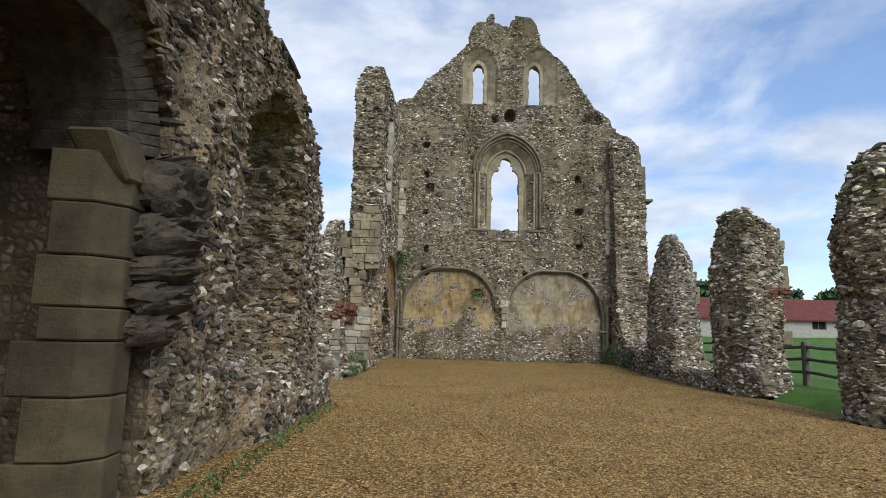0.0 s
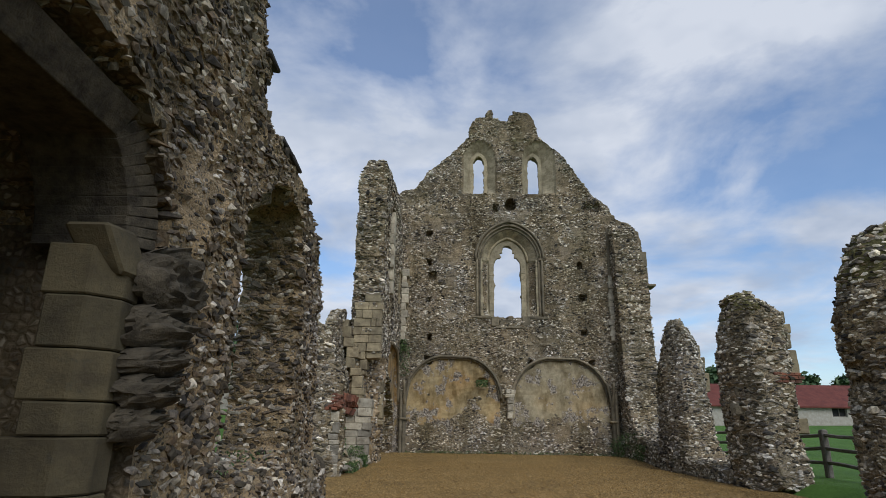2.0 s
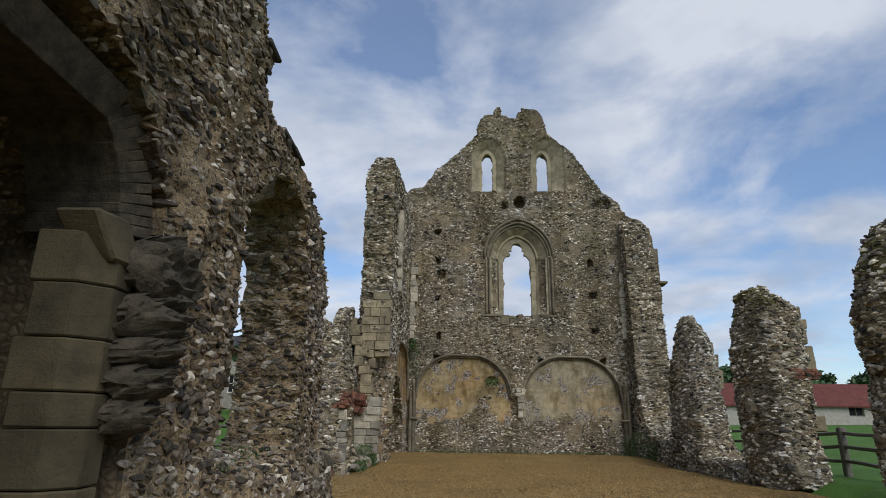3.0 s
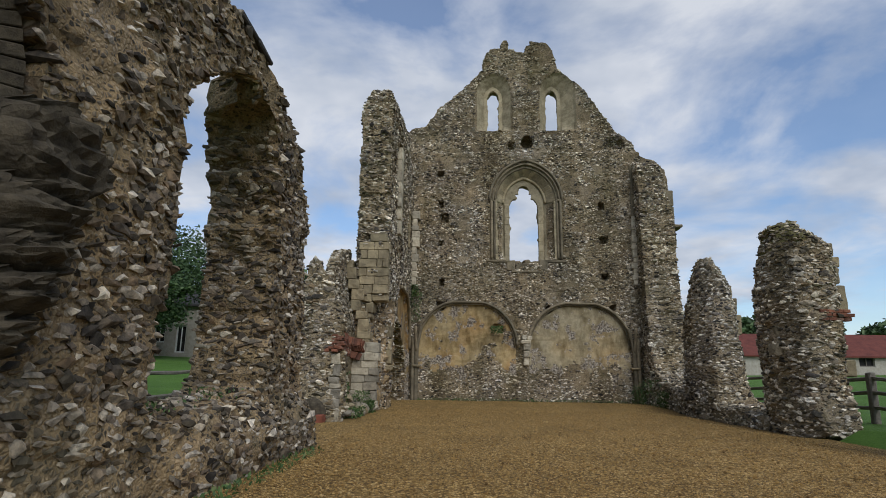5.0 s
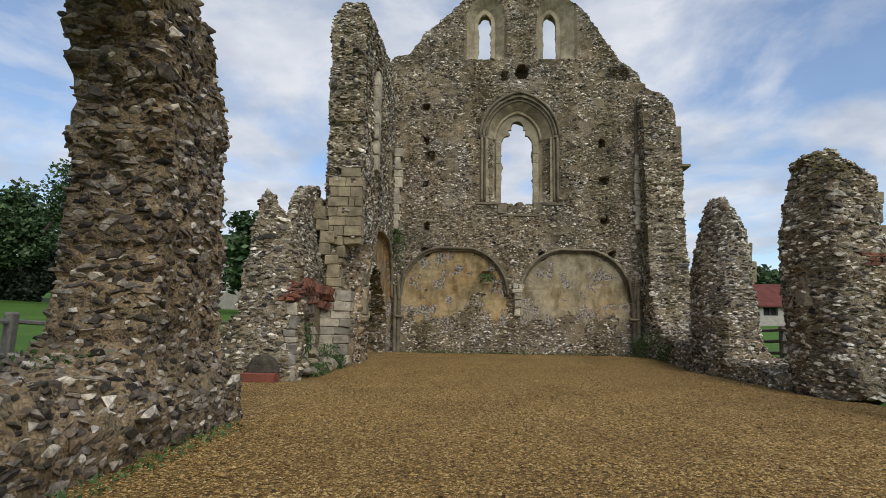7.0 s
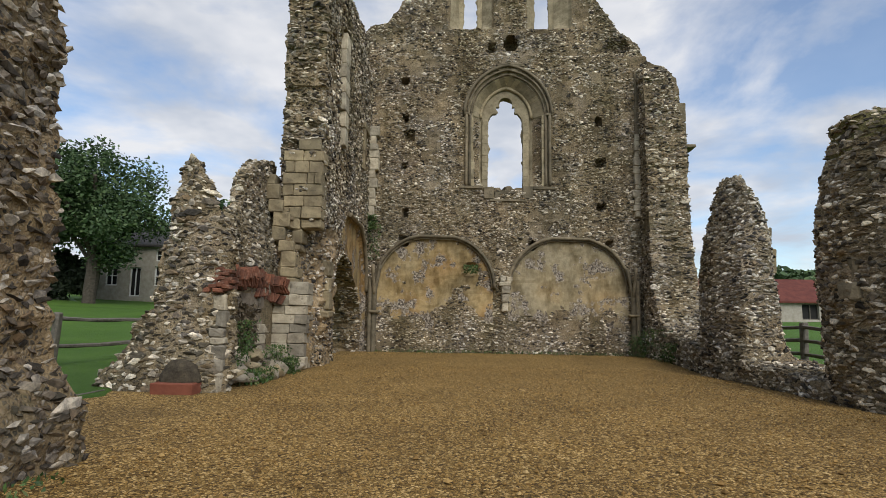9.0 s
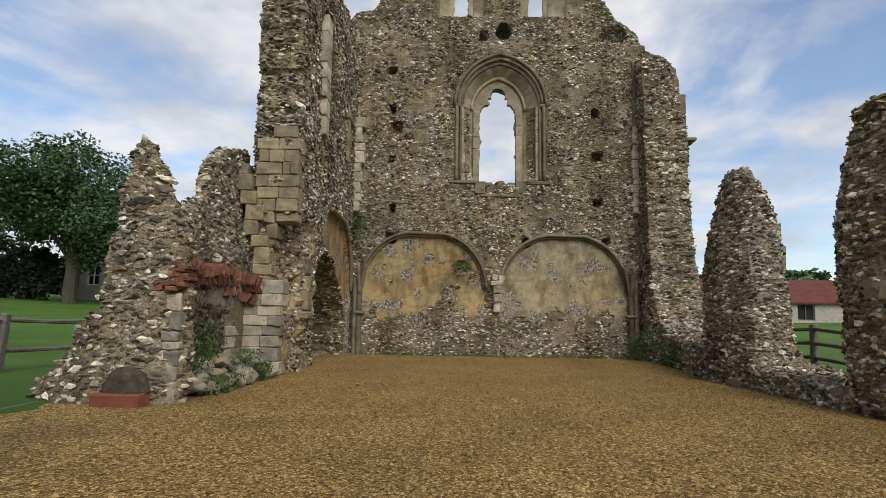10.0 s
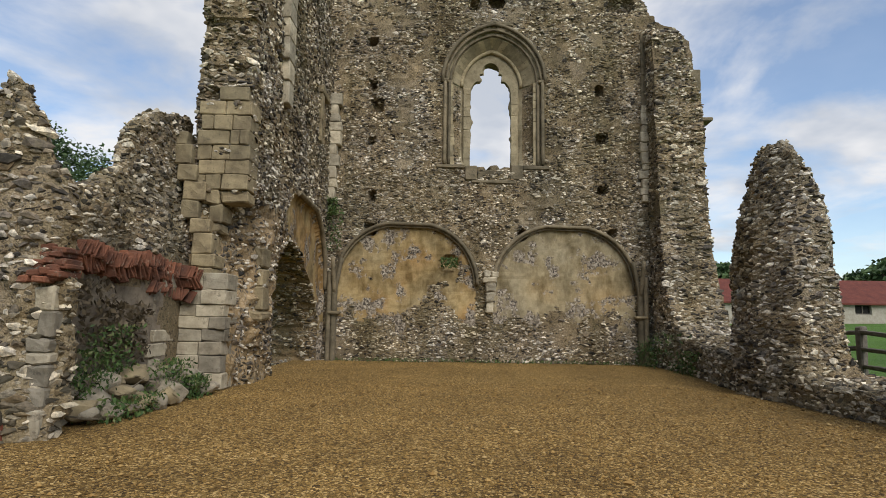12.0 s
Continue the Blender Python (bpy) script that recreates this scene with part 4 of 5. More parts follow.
masonry("corbel_stone", left_wall, M_ASHLAR, [(-5.5, -5.2, 17.02, 17.5, 3.08, 3.32), (-5.18, -4.72, 17.06, 17.5, 3.12, 3.32), (-5.38, -5.14, 17.04, 17.5, 2.78, 3.07), (-5.36, -5.16, 17.08, 17.5, 2.6, 2.77)], 0.028)
# toothing stones that step down beside the corner
boxes, z = [], 1.75
while z < 4.3:
    h = rng.uniform(0.2, 0.36)
    x0 = -5.36 - 0.62 * (z - 1.75) / 2.55 - 0.12 + rng.uniform(-0.05, 0.05)
    boxes.append((x0, x0 + rng.uniform(0.26, 0.4), 16.92, 17.4, z + 0.006, z + h))
    z += h
masonry("jamb_stone", mid_wall, M_ASHLAR, boxes, 0.022)
boxes, z = [], 4.6
while z < 7.5:
    h = rng.uniform(0.25, 0.42)
    boxes.append((-4.85, -4.4 - rng.uniform(0, 0.14), 23.72, 24.06, z + 0.006, z + h))
    z += h
masonry("corner_stone", left_wall, M_ASHLAR_PALE, boxes, 0.02)
boxes, z = [], 5.6
while z < 8.2:
    h = rng.uniform(0.35, 0.6)
    boxes.append((-5.0, -4.6, 18.7 + 0.1 * (7 - z) * (z < 6.2), 19.2, z + 0.006, z + h))
    z += h
masonry("niche_stone", left_wall, M_ASHLAR_PALE, boxes, 0.016)
masonry("window_stone", left_wall, M_ASHLAR, [(-5.0, -4.68, 22.35, 22.58, 5.9, 6.5), (-5.0, -4.68, 22.35, 22.58, 6.51, 7.25), (-5.0, -4.66, 22.3, 23.3, 7.26, 7.45)], 0.02)
rib = [(LX + 0.02, u, v) for u, v in arch_line(21.4, 2.52, 2.0, 4.07, 40, below=0.0)][19:]
moulding("arch_rib", rib, 0.07, left_wall, "worn ochre arch rib", M_MOULD, 0.1)
boxes = [(-5.0, -4.72, 18.15, 18.6, z0, z1) for z0, z1 in ((1.3, 1.75), (1.76, 2.1), (2.12, 2.5))] + [(-5.0, -4.68, 18.0, 18.65, 1.12, 1.28)]
masonry("impost_stone", left_wall, M_ASHLAR, boxes, 0.03)

# ---- set-back wall: tiles, dressed end, render ----
boxes, z = [], 0.0
while z < 1.62:
    h = rng.uniform(0.19, 0.3)
    x0, x1 = -5.66, -4.9 + rng.uniform(-0.03, 0.04)
    cut = rng.uniform(-5.4, -5.15)
    boxes.append((x0, cut - 0.005, 16.84 + rng.uniform(-0.02, 0.03), 17.3, z + 0.006, z + h))
    boxes.append((cut + 0.005, x1, 16.8 + rng.uniform(-0.03, 0.03), 17.3, z + 0.006, z + h))
    if rng.random() < 0.75:
        y1 = 16.8 - rng.uniform(0, 0.1)
        boxes.append((-6.0, -5.68 + rng.uniform(-0.02, 0.03), y1 - rng.uniform(0.35, 0.8), y1, z + 0.01, z + h * 0.95))
    z += h
masonry("dressed_stone", mid_wall, M_OLDSTONE, boxes[0::3], 0.016)
masonry("dressed_stone", mid_wall, M_ASHLAR_PALE, boxes[1::3] + boxes[2::3], 0.016)
tile_mesh = bpy.data.meshes.new("tile")
bm = bmesh.new()
block(bm, -0.1, 0.1, -0.014, 0.014, -0.11, 0.11, 0.008)
bm.to_mesh(tile_mesh)
bm.free()
tile_mesh.materials.append(M_TILE)
for row in range(3):
    for i in range(112):
        y = 13.26 + i * 0.0335 + rng.uniform(-0.01, 0.01)
        turn = float(step(np.array(y), 16.55, 17.0))
        z = 1.97 - 0.18 * row + 0.03 * math.sin(y * 2.0) + 0.03 * math.sin(y * 5.3) + rng.uniform(-0.035, 0.035) - 0.16 * float(step(np.array(y), 16.2, 17.0))
        if row == 2 and (y < 15.9 or rng.random() < 0.3):
            continue
        if rng.random() < 0.12 or row == 1 and y < 14.2 and rng.random() < 0.4:
            continue
        ob = new("tile", tile_mesh)
        ob.parent = mid_wall
        ob.matrix_basis = pose(-5.76 + 0.36 * turn + rng.uniform(-0.05, 0.04), y - 0.1 * turn, z, (30 if row % 2 else -24) + rng.uniform(-16, 16), rng.uniform(-12, 12), rng.uniform(-16, 16) - 40 * turn)

# ---- dressed stones of the left pier ----
boxes, z = [], 0.0
for h, w in ((0.27, 0.32), (0.2, 0.22), (0.22, 0.2), (0.11, 0.24), (0.15, 0.25), (0.25, 0.18), (0.24, 0.2)):
    x1 = -5.06 - 0.05 * z - rng.uniform(0, 0.04)
    boxes.append((x1 - w, x1, 12.88 + 0.14 * min(z, 0.9), 13.22, z + 0.006, z + h))
    z += h
masonry("jamb_stone", pier_d, M_ASHLAR_PALE, boxes[0::3], 0.02)
masonry("jamb_stone", pier_d, M_OLDSTONE, boxes[1::3] + boxes[2::3], 0.024)
boxes = []
for r in range(6):
    for i in range(3):
        x0 = -5.46 + 0.12 * i + 0.02 * r + rng.uniform(-0.04, 0.04)
        z0 = 1.48 + 0.062 * r + rng.uniform(-0.015, 0.015)
        if x0 < -5.14:
            boxes.append((x0, x0 + rng.uniform(0.1, 0.15), 12.93 + 0.02 * r + rng.uniform(-0.03, 0.05), 13.3, z0, z0 + rng.uniform(0.05, 0.075)))
masonry("brick", pier_d, M_TILE, boxes, 0.014)
bm = bmesh.new()
block(bm, -5.93, -5.33, 12.46, 12.78, 0.0, 0.17, 0.01)
tagged(part("clay_slab", bm, M_TERRACOTTA), "dark red clay slab lying against the foot of a pier", "clay slab")
bm = bmesh.new()
bmesh.ops.create_icosphere(bm, subdivisions=3, radius=0.5)
for v in bm.verts:
    v.co = Vector((v.co.x * 0.62, v.co.y * 0.3, max(-0.02, v.co.z * 0.62)))
    v.co += v.co * 0.08 * noise.noise(v.co * 9)
    v.co += Vector((-5.62, 12.7, 0.18))
part("rounded_stone", bm, M_ERODED, pier_d, "rounded grey stone", smooth=False)

# ---- near wall: jamb, impost, eroded springer, slates ----
z = -0.1
for k, (h, back) in enumerate(((0.46, -5.34), (0.4, -5.24), (0.36, -5.36), (0.22, -5.2), (0.34, -5.26), (0.36, -5.2), (0.36, -5.24))):
    bm = bmesh.new()
    foot = [(-4.8, 2.9), (-4.79, 2.68), (-4.94, 2.5), (back, 2.46), (back, 2.9)]
    low = [bm.verts.new((x, y, z + 0.004)) for x, y in foot]
    high = [bm.verts.new((x, y, z + h - 0.004)) for x, y in foot]
    bm.faces.new(low)
    bm.faces.new(high)
    for i in range(5):
        bm.faces.new((low[i], low[(i + 1) % 5], high[(i + 1) % 5], high[i]))
    bmesh.ops.recalc_face_normals(bm, faces=bm.faces)
    bmesh.ops.bevel(bm, geom=list(bm.edges), offset=0.012, segments=1, affect="EDGES")
    part("jamb_stone", bm, M_STAINED_SHADE, near_wall, "buff chamfered jamb stone")
    z += h
bm = bmesh.new()
block(bm, -5.08, -4.76, 2.42, 2.76, 2.22, 2.54, 0.02)
for v in bm.verts:
    if v.co.z < 2.4:
        v.co.y += 0.18
    if v.co.z > 2.5:
        v.co.x -= 0.06
part("impost", bm, M_STAINED_SHADE, near_wall, "sloping carved impost stone")
ring = arch_line(1.3, 1.66, 2.5, 3.4, 26)
for i in range(13, 26):
    (ya, za), (yb, zb) = ring[i], ring[i + 1]
    ln = math.hypot(yb - ya, zb - za)
    bm = bmesh.new()
    block(bm, -0.85, 0.0, -ln * 0.497, ln * 0.497, -0.11, 0.11, 0.005, seed=i)
    for v in bm.verts:
        if v.co.x > -0.1 and v.co.z < 0:
            v.co.x -= 0.12
    # on these stones the near-black colour also paints the shade under the arch
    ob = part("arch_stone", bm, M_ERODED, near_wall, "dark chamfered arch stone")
    ob.matrix_basis = Matrix.Translation((-4.83, (ya + yb) / 2, (za + zb) / 2)) @ Matrix.Rotation(math.atan2(zb - za, yb - ya), 4, "X")
for k, (y0, y1, z0, z1, d) in enumerate(((2.74, 3.65, 2.0, 2.5, 0.3), (2.72, 3.5, 1.72, 2.05, 0.34), (2.74, 3.38, 1.52, 1.74, 0.4), (2.72, 3.3, 1.3, 1.54, 0.38), (2.74, 3.22, 1.08, 1.32, 0.26))):
    bm = bmesh.new()
    bmesh.ops.create_icosphere(bm, subdivisions=4, radius=0.5)
    for v in bm.verts:
        c = v.co.copy()
        v.co = Vector((c.x * d * 1.3, c.y * (y1 - y0) * 0.95, c.z * (z1 - z0) * 1.25))
        v.co += Vector((1, 0.5, 0.3)) * (0.1 * noise.noise(Vector((c.x * 3 + k, c.y * 3, c.z * 6))) + 0.08 * noise.noise(Vector((c.x * 6, c.y * 5 + k, c.z * 16))) + 0.05 * noise.noise(Vector((c.x * 16, c.y * 13 + k, c.z * 24))))
        v.co += Vector((-4.74, (y0 + y1) / 2, (z0 + z1) / 2))
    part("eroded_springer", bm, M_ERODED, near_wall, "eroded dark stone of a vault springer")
for y, z, tilt, ln, deep in ((4.92, 5.53, -4, 0.42, 0.3), (5.75, 4.77, -2, 0.5, 0.34), (6.25, 4.75, -5, 0.48, 0.32)):
    bm = bmesh.new()
    block(bm, -0.4, deep * 0.2, -ln / 2, ln / 2, -0.035, 0.035, 0.014)
    ob = part("coping_slate", bm, M_SLATE, near_wall, "dark slate capping")
    ob.matrix_basis = pose(-4.75, y, z, tilt, 6, 0)

# ---- jamb stones of the right piers ----
def jambs(parent, x, y, spots, mat, wear=0.025):
    masonry("jamb_stone", parent, mat, [(x + a, x + b, y + c, y + d, z0, z1) for a, b, c, d, z0, z1 in spots], wear)


jambs(pier_a, 4.6, 18.3, [(-0.1, 0.3, 0, 0.5, 1.2, 1.6), (-0.08, 0.3, 0.05, 0.45, 1.62, 2.1), (-0.09, 0.3, 0.0, 0.4, 2.12, 2.5), (-0.06, 0.3, 0.1, 0.5, 0.8, 1.18)], M_MOULD)
jambs(pier_a, 5.5, 17.7, [(0.1, 0.42, 0.3, 0.7, 2.3, 2.9), (0.0, 0.32, 0.3, 0.7, 2.92, 3.4), (-0.1, 0.2, 0.3, 0.7, 3.42, 3.8)], M_ASHLAR)
jambs(pier_b, 4.55, 13.3, [(-0.14, 0.3, -0.1, 0.3, 1.5, 1.8), (-0.1, 0.3, -0.05, 0.25, 1.83, 2.15)], M_MOULD, 0.05)
jambs(pier_b, 5.6, 13.1, [(0.15, 0.5, 0.2, 0.6, 2.5, 3.1), (0.05, 0.42, 0.2, 0.6, 3.12, 3.5), (0.1, 0.45, 0.2, 0.6, 3.52, 3.75), (-0.05, 0.35, 0.2, 0.6, 3.77, 4.05), (0.15, 0.5, 0.2, 0.6, 1.1, 1.45)], M_ASHLAR)
boxes = []
for r in range(3):
    for i in range(4):
        boxes.append((5.15 + i * 0.17 + (0.08 if r % 2 else 0), 5.3 + i * 0.17 + (0.08 if r % 2 else 0), 12.72 + 0.02 * i, 13.0, 2.25 + r * 0.085, 2.32 + r * 0.085))
masonry("brick", pier_b, M_TILE, boxes, 0.008)


# ---- flints on every wall ----
def dressed(p):
    """Keeps flints off the dressed parts of the gable."""
    u, v = p[:, 0], p[:, 2]
    ok = (BIG_OUT(u, v) > 0.13) | ((np.abs(u - 0.09) > 1.02) & (v < 8.2) & (BIG_OUT(u, v) < -0.02) & (np.abs(u - 0.09) < 1.25))
    for g in LAN_OUT:
        ok &= (g(u, v) > 0.06) | (v < 11.6)
    for x, z, r in HOLES:
        ok &= np.maximum(np.abs(u - x), np.abs(v - z)) > r * 1.2
    ok &= np.hypot(u - 0.19, v - 11.1) > 0.24
    bare = rough(u + 3.3, v, 1.7, 1.4) + 0.6 * vnoise(u * 4.5, v * 4.5, 8)
    return ok & ((v < 5.6) | (bare < 0.3))


bm = bmesh.new()
block(bm, -6.68, -6.62, 6.0, 12.55, -0.1, 0.06, 0.008)
tagged(part("edging_board", bm, M_WOOD), "weathered timber board edging the gravel", "edging", "", "structure")

# ---- fences ----
def rail_fence(name, x, ys, rails, label, seed):
    rg = random.Random(seed)
    base = new(name)
    base.location = (x, ys[0], float(lawn_height(np.array(x), np.array(ys[0]))))
    tagged(base, label, "fence")
    gz = [float(lawn_height(np.array(x), np.array(y))) for y in ys]
    for y, g in zip(ys, gz):
        bm = bmesh.new()
        block(bm, -0.07, 0.07, -0.08, 0.08, -0.4, 1.13 + rg.uniform(-0.04, 0.05), 0.018, seed=int(y * 10))
        ob = part("post", bm, M_WOOD, base)
        ob.matrix_basis = base.matrix_basis.inverted() @ pose(x, y, g, rg.uniform(-2, 2), rg.uniform(-3, 3), rg.uniform(-8, 8))
    for (y0, g0), (y1, g1) in zip(zip(ys, gz), zip(ys[1:], gz[1:])):
        for r in rails:
            bm = bmesh.new()
            pts = []
            sag, bow = rg.uniform(0.02, 0.09), rg.uniform(-0.06, 0.06)
            for i in range(9):
                t = i / 8
                pts.append((x + bow * math.sin(math.pi * t), y0 + (y1 - y0) * t, g0 + (g1 - g0) * t + r - sag * math.sin(math.pi * t) + rg.uniform(-0.01, 0.01)))
            sweep(bm, pts, 0.055, squash=0.75, sides=6, wear=0.15)
            ob = part("rail", bm, M_WOOD, base)
            ob.matrix_basis = base.matrix_basis.inverted()
    return base


rail_fence("rail_fence", -9.8, [7.8, 11.9, 15.9, 19.9, 23.9, 27.9, 31.9], (0.4, 0.97), "weathered cleft oak post and rail fence on the lawn", 1)
rail_fence("rail_fence", 7.0, [4.9, 9.6, 14.3, 19.0, 23.7, 28.4, 33.0], (0.36, 0.7, 1.02), "grey oak post and rail fence on the lawn", 2)


# ---- barn and house ----
def wall_box(bm, x0, x1, y0, y1, z0, z1):
    made = bmesh.ops.create_cube(bm, size=1)["verts"]
    for v in made:
        v.co = Vector(((x0 + x1) / 2 + v.co.x * (x1 - x0), (y0 + y1) / 2 + v.co.y * (y1 - y0), (z0 + z1) / 2 + v.co.z * (z1 - z0)))


def gabled_roof(bm, x0, x1, y0, y1, eaves, ridge, over=0.35):
    ym = (y0 + y1) / 2
    v = [bm.verts.new(p) for p in ((x0 - over, y0 - over, eaves - 0.1), (x1 + over, y0 - over, eaves - 0.1), (x1 + over, ym, ridge), (x0 - over, ym, ridge), (x0 - over, y1 + over, eaves - 0.1), (x1 + over, y1 + over, eaves - 0.1),
                                   (x0 - over, y0 - over, eaves - 0.25), (x1 + over, y0 - over, eaves - 0.25), (x0 - over, y1 + over, eaves - 0.25), (x1 + over, y1 + over, eaves - 0.25))]
    for f in ((0, 1, 2, 3), (3, 2, 5, 4), (0, 6, 7, 1), (4, 5, 9, 8), (6, 8, 9, 7), (0, 3, 4, 8, 6), (1, 7, 9, 5, 2)):
        bm.faces.new([v[i] for i in f])
    bmesh.ops.recalc_face_normals(bm, faces=bm.faces)


def building(name, x0, x1, y0, y1, base, eaves, ridge, openings, label, category, wall_mat, roof_mat, sash=False):
    """A house with real openings: wall, roof, and each window with frame and panes."""
    root = new(name)
    root.location = (0, 0, 0)
    tagged(root, label, category)
    bm = bmesh.new()
    xs = sorted({x0, x1, *[o[0] for o in openings], *[o[1] for o in openings]})
    zs = sorted({base - 0.6, eaves, *[o[2] for o in openings], *[o[3] for o in openings]})
    for xa, xb in zip(xs, xs[1:]):
        for za, zb in zip(zs, zs[1:]):
            if not any(o[0] <= xa and xb <= o[1] and o[2] <= za and zb <= o[3] for o in openings):
                wall_box(bm, xa, xb, y0, y0 + 0.4, za, zb)
    bmesh.ops.remove_doubles(bm, verts=bm.verts, dist=0.001)
    for xa, xb, ya, yb in ((x0, x1, y1 - 0.4, y1), (x0, x0 + 0.4, y0 + 0.4, y1 - 0.4), (x1 - 0.4, x1, y0 + 0.4, y1 - 0.4)):
        wall_box(bm, xa, xb, ya, yb, base - 0.6, eaves)
    part("wall", bm, wall_mat, root)
    bm = bmesh.new()
    gabled_roof(bm, x0, x1, y0, y1, eaves, ridge)
    part("roof", bm, roof_mat, root)
    for xa, xb, za, zb, kind in openings:
        bm = bmesh.new()
        t = 0.09
        for b in ((xa, xa + t, za, zb), (xb - t, xb, za, zb), (xa + t, xb - t, zb - t, zb), (xa + t, xb - t, za, za + t), ((xa + xb) / 2 - 0.035, (xa + xb) / 2 + 0.035, za + t, zb - t)):
            wall_box(bm, b[0], b[1], y0 + 0.12, y0 + 0.2, b[2], b[3])
        if kind == "sash":
            wall_box(bm, xa + t, xb - t, y0 + 0.11, y0 + 0.19, (za + zb) / 2 - 0.03, (za + zb) / 2 + 0.03)
        win = part("window" if kind != "door" else "door", bm, M_WHITE if sash else M_WOOD, root)
        bm = bmesh.new()
        wall_box(bm, xa + t, xb - t, y0 + 0.24, y0 + 0.27, za + t, zb - t)
        part("pane", bm, M_DARK, win)
    return root


BARN_BASE = 1.5
building("barn", 15.0, 75.0, 60.0, 68.0, BARN_BASE, 3.4, 5.7, [(27.2, 28.6, 2.3, 3.2, "w"), (31.0, 32.6, 1.6, 3.1, "door"), (36.1, 37.6, 2.3, 3.2, "w"), (43.5, 45.0, 2.3, 3.2, "w"), (51.0, 52.5, 2.3, 3.2, "w"), (57.0, 58.5, 2.3, 3.2, "w")],
         "long low flint barn with a red tiled roof", "barn", M_BARNWALL, M_ROOF)
HB = 2.5
building("house", -31.6, -14.0, 50.0, 58.0, HB, HB + 4.3, HB + 6.4, [(-30.0, -29.0, HB + 0.9, HB + 2.5, "sash"), (-28.0, -27.1, HB + 0.05, HB + 2.4, "door"), (-26.0, -25.0, HB + 0.9, HB + 2.5, "sash"), (-23.0, -22.0, HB + 0.9, HB + 2.5, "sash"), (-20.4, -19.4, HB + 0.9, HB + 2.4, "sash"), (-18.2, -17.2, HB + 0.9, HB + 2.4, "sash"),
                                                              (-30.0, -29.0, HB + 2.9, HB + 3.9, "sash"), (-26.0, -25.0, HB + 2.9, HB + 3.9, "sash"), (-20.4, -19.4, HB + 2.9, HB + 3.9, "sash")],
         "pale rendered two-storey house with white sash windows", "house", M_BARNWALL, M_SLATE, True)


# ---- trees ----
def leaves(center, radii, count, leaf, rg, lumps):
    """Loose leaf clumps around several lobes, as crossed leaf quads."""
    verts, faces = [], []
    lobes = []
    for _ in range(lumps):
        d = np.array([rg.normal(), rg.normal(), rg.normal()])
        d /= np.linalg.norm(d)
        rr = rg.uniform(0.3, 0.92)
        lobes.append((np.array(center) + d * np.array(radii) * rr, np.array(radii) * rg.uniform(0.14, 0.34)))
    for i in range(count):
        c, r = lobes[int(rg.integers(len(lobes)))]
        d = np.array([rg.normal(), rg.normal(), rg.normal()])
        d /= np.linalg.norm(d)
        p = c + d * r * rg.uniform(0.3, 1.15)
        a = np.array([rg.normal(), rg.normal(), rg.normal() * 0.6])
        a /= np.linalg.norm(a)
        b = np.cross(a, [rg.normal(), rg.normal(), rg.normal()])
        b /= np.linalg.norm(b)
        s = leaf * rg.uniform(0.6, 1.5)
        k = len(verts)
        verts += [p - a * s, p + b * s * 0.55, p + a * s, p - b * s * 0.55]
        faces.append((k, k + 1, k + 2, k + 3))
    return verts, faces


def tree(x, y, base, height, spread, count, label, seed, mat=None, leaf=0.26, trunk=0.45, low=0.25):
    rg = np.random.default_rng(seed)
    root = new("tree")
    root.location = (x, y, base)
    tagged(root, label, "tree", "trees round the lawn")
    bm = bmesh.new()
    fork = height * (low + 0.06)
    sweep(bm, [(0, 0, -0.3), (0.05, 0, fork * 0.3), (0.12, 0.05, fork * 0.7), (0.1, 0.1, fork)], trunk, sides=9, wear=0.12)
    for i in range(7):
        a = 2 * math.pi * i / 7 + rg.uniform(-0.3, 0.3)
        ln = spread * rg.uniform(0.45, 0.8)
        up = height * rg.uniform(0.2, 0.55)
        sweep(bm, [(0.1, 0.1, fork * 0.85), (math.cos(a) * ln * 0.35, math.sin(a) * ln * 0.35, fork + up * 0.5), (math.cos(a) * ln, math.sin(a) * ln, fork + up)], trunk * 0.34, sides=6, wear=0.2)
    part("trunk", bm, M_BARK, root)
    v, f = leaves((0, 0, height * (0.5 + low / 2)), (spread, spread, height * (0.5 - low / 2)), count, leaf, rg, 60)
    ob = new("crown", mesh_of("crown", v, f, [mat or M_LEAF]))
    ob.parent = root
    return root


def at_lawn(x, y):
    return float(lawn_height(np.array(float(x)), np.array(float(y))))


tree(-27.0, 43.5, at_lawn(-27, 43.5), 11.6, 5.4, 34000, "broad green willow-leaved tree in front of the house", 1, low=0.2, leaf=0.13)
tree(-16.6, 42.0, at_lawn(-16.6, 42), 7.6, 2.6, 5000, "small green tree in front of the house", 7, low=0.2, trunk=0.2)
tree(-37.5, 47.0, at_lawn(-37.5, 47), 9.5, 4.2, 12000, "dense green tree beside the house", 2, low=0.12, leaf=0.18)
tree(-38.0, 37.0, at_lawn(-38, 37), 10.0, 4.0, 14000, "dark copper beech tree at the lawn edge", 3, M_LEAF_DARK, low=0.1, leaf=0.18)
tree(-46.0, 42.0, at_lawn(-46, 42), 11.0, 5.0, 14000, "dark copper beech tree at the lawn edge", 4, M_LEAF_DARK, low=0.1, leaf=0.18)
tree(-31.0, 27.0, at_lawn(-31, 27), 5.2, 2.3, 9000, "young green tree on the lawn", 5, leaf=0.1, trunk=0.15, low=0.2)
tree(-39.0, 28.0, at_lawn(-39, 28), 8.0, 3.6, 6000, "green tree on the lawn", 6, low=0.15)
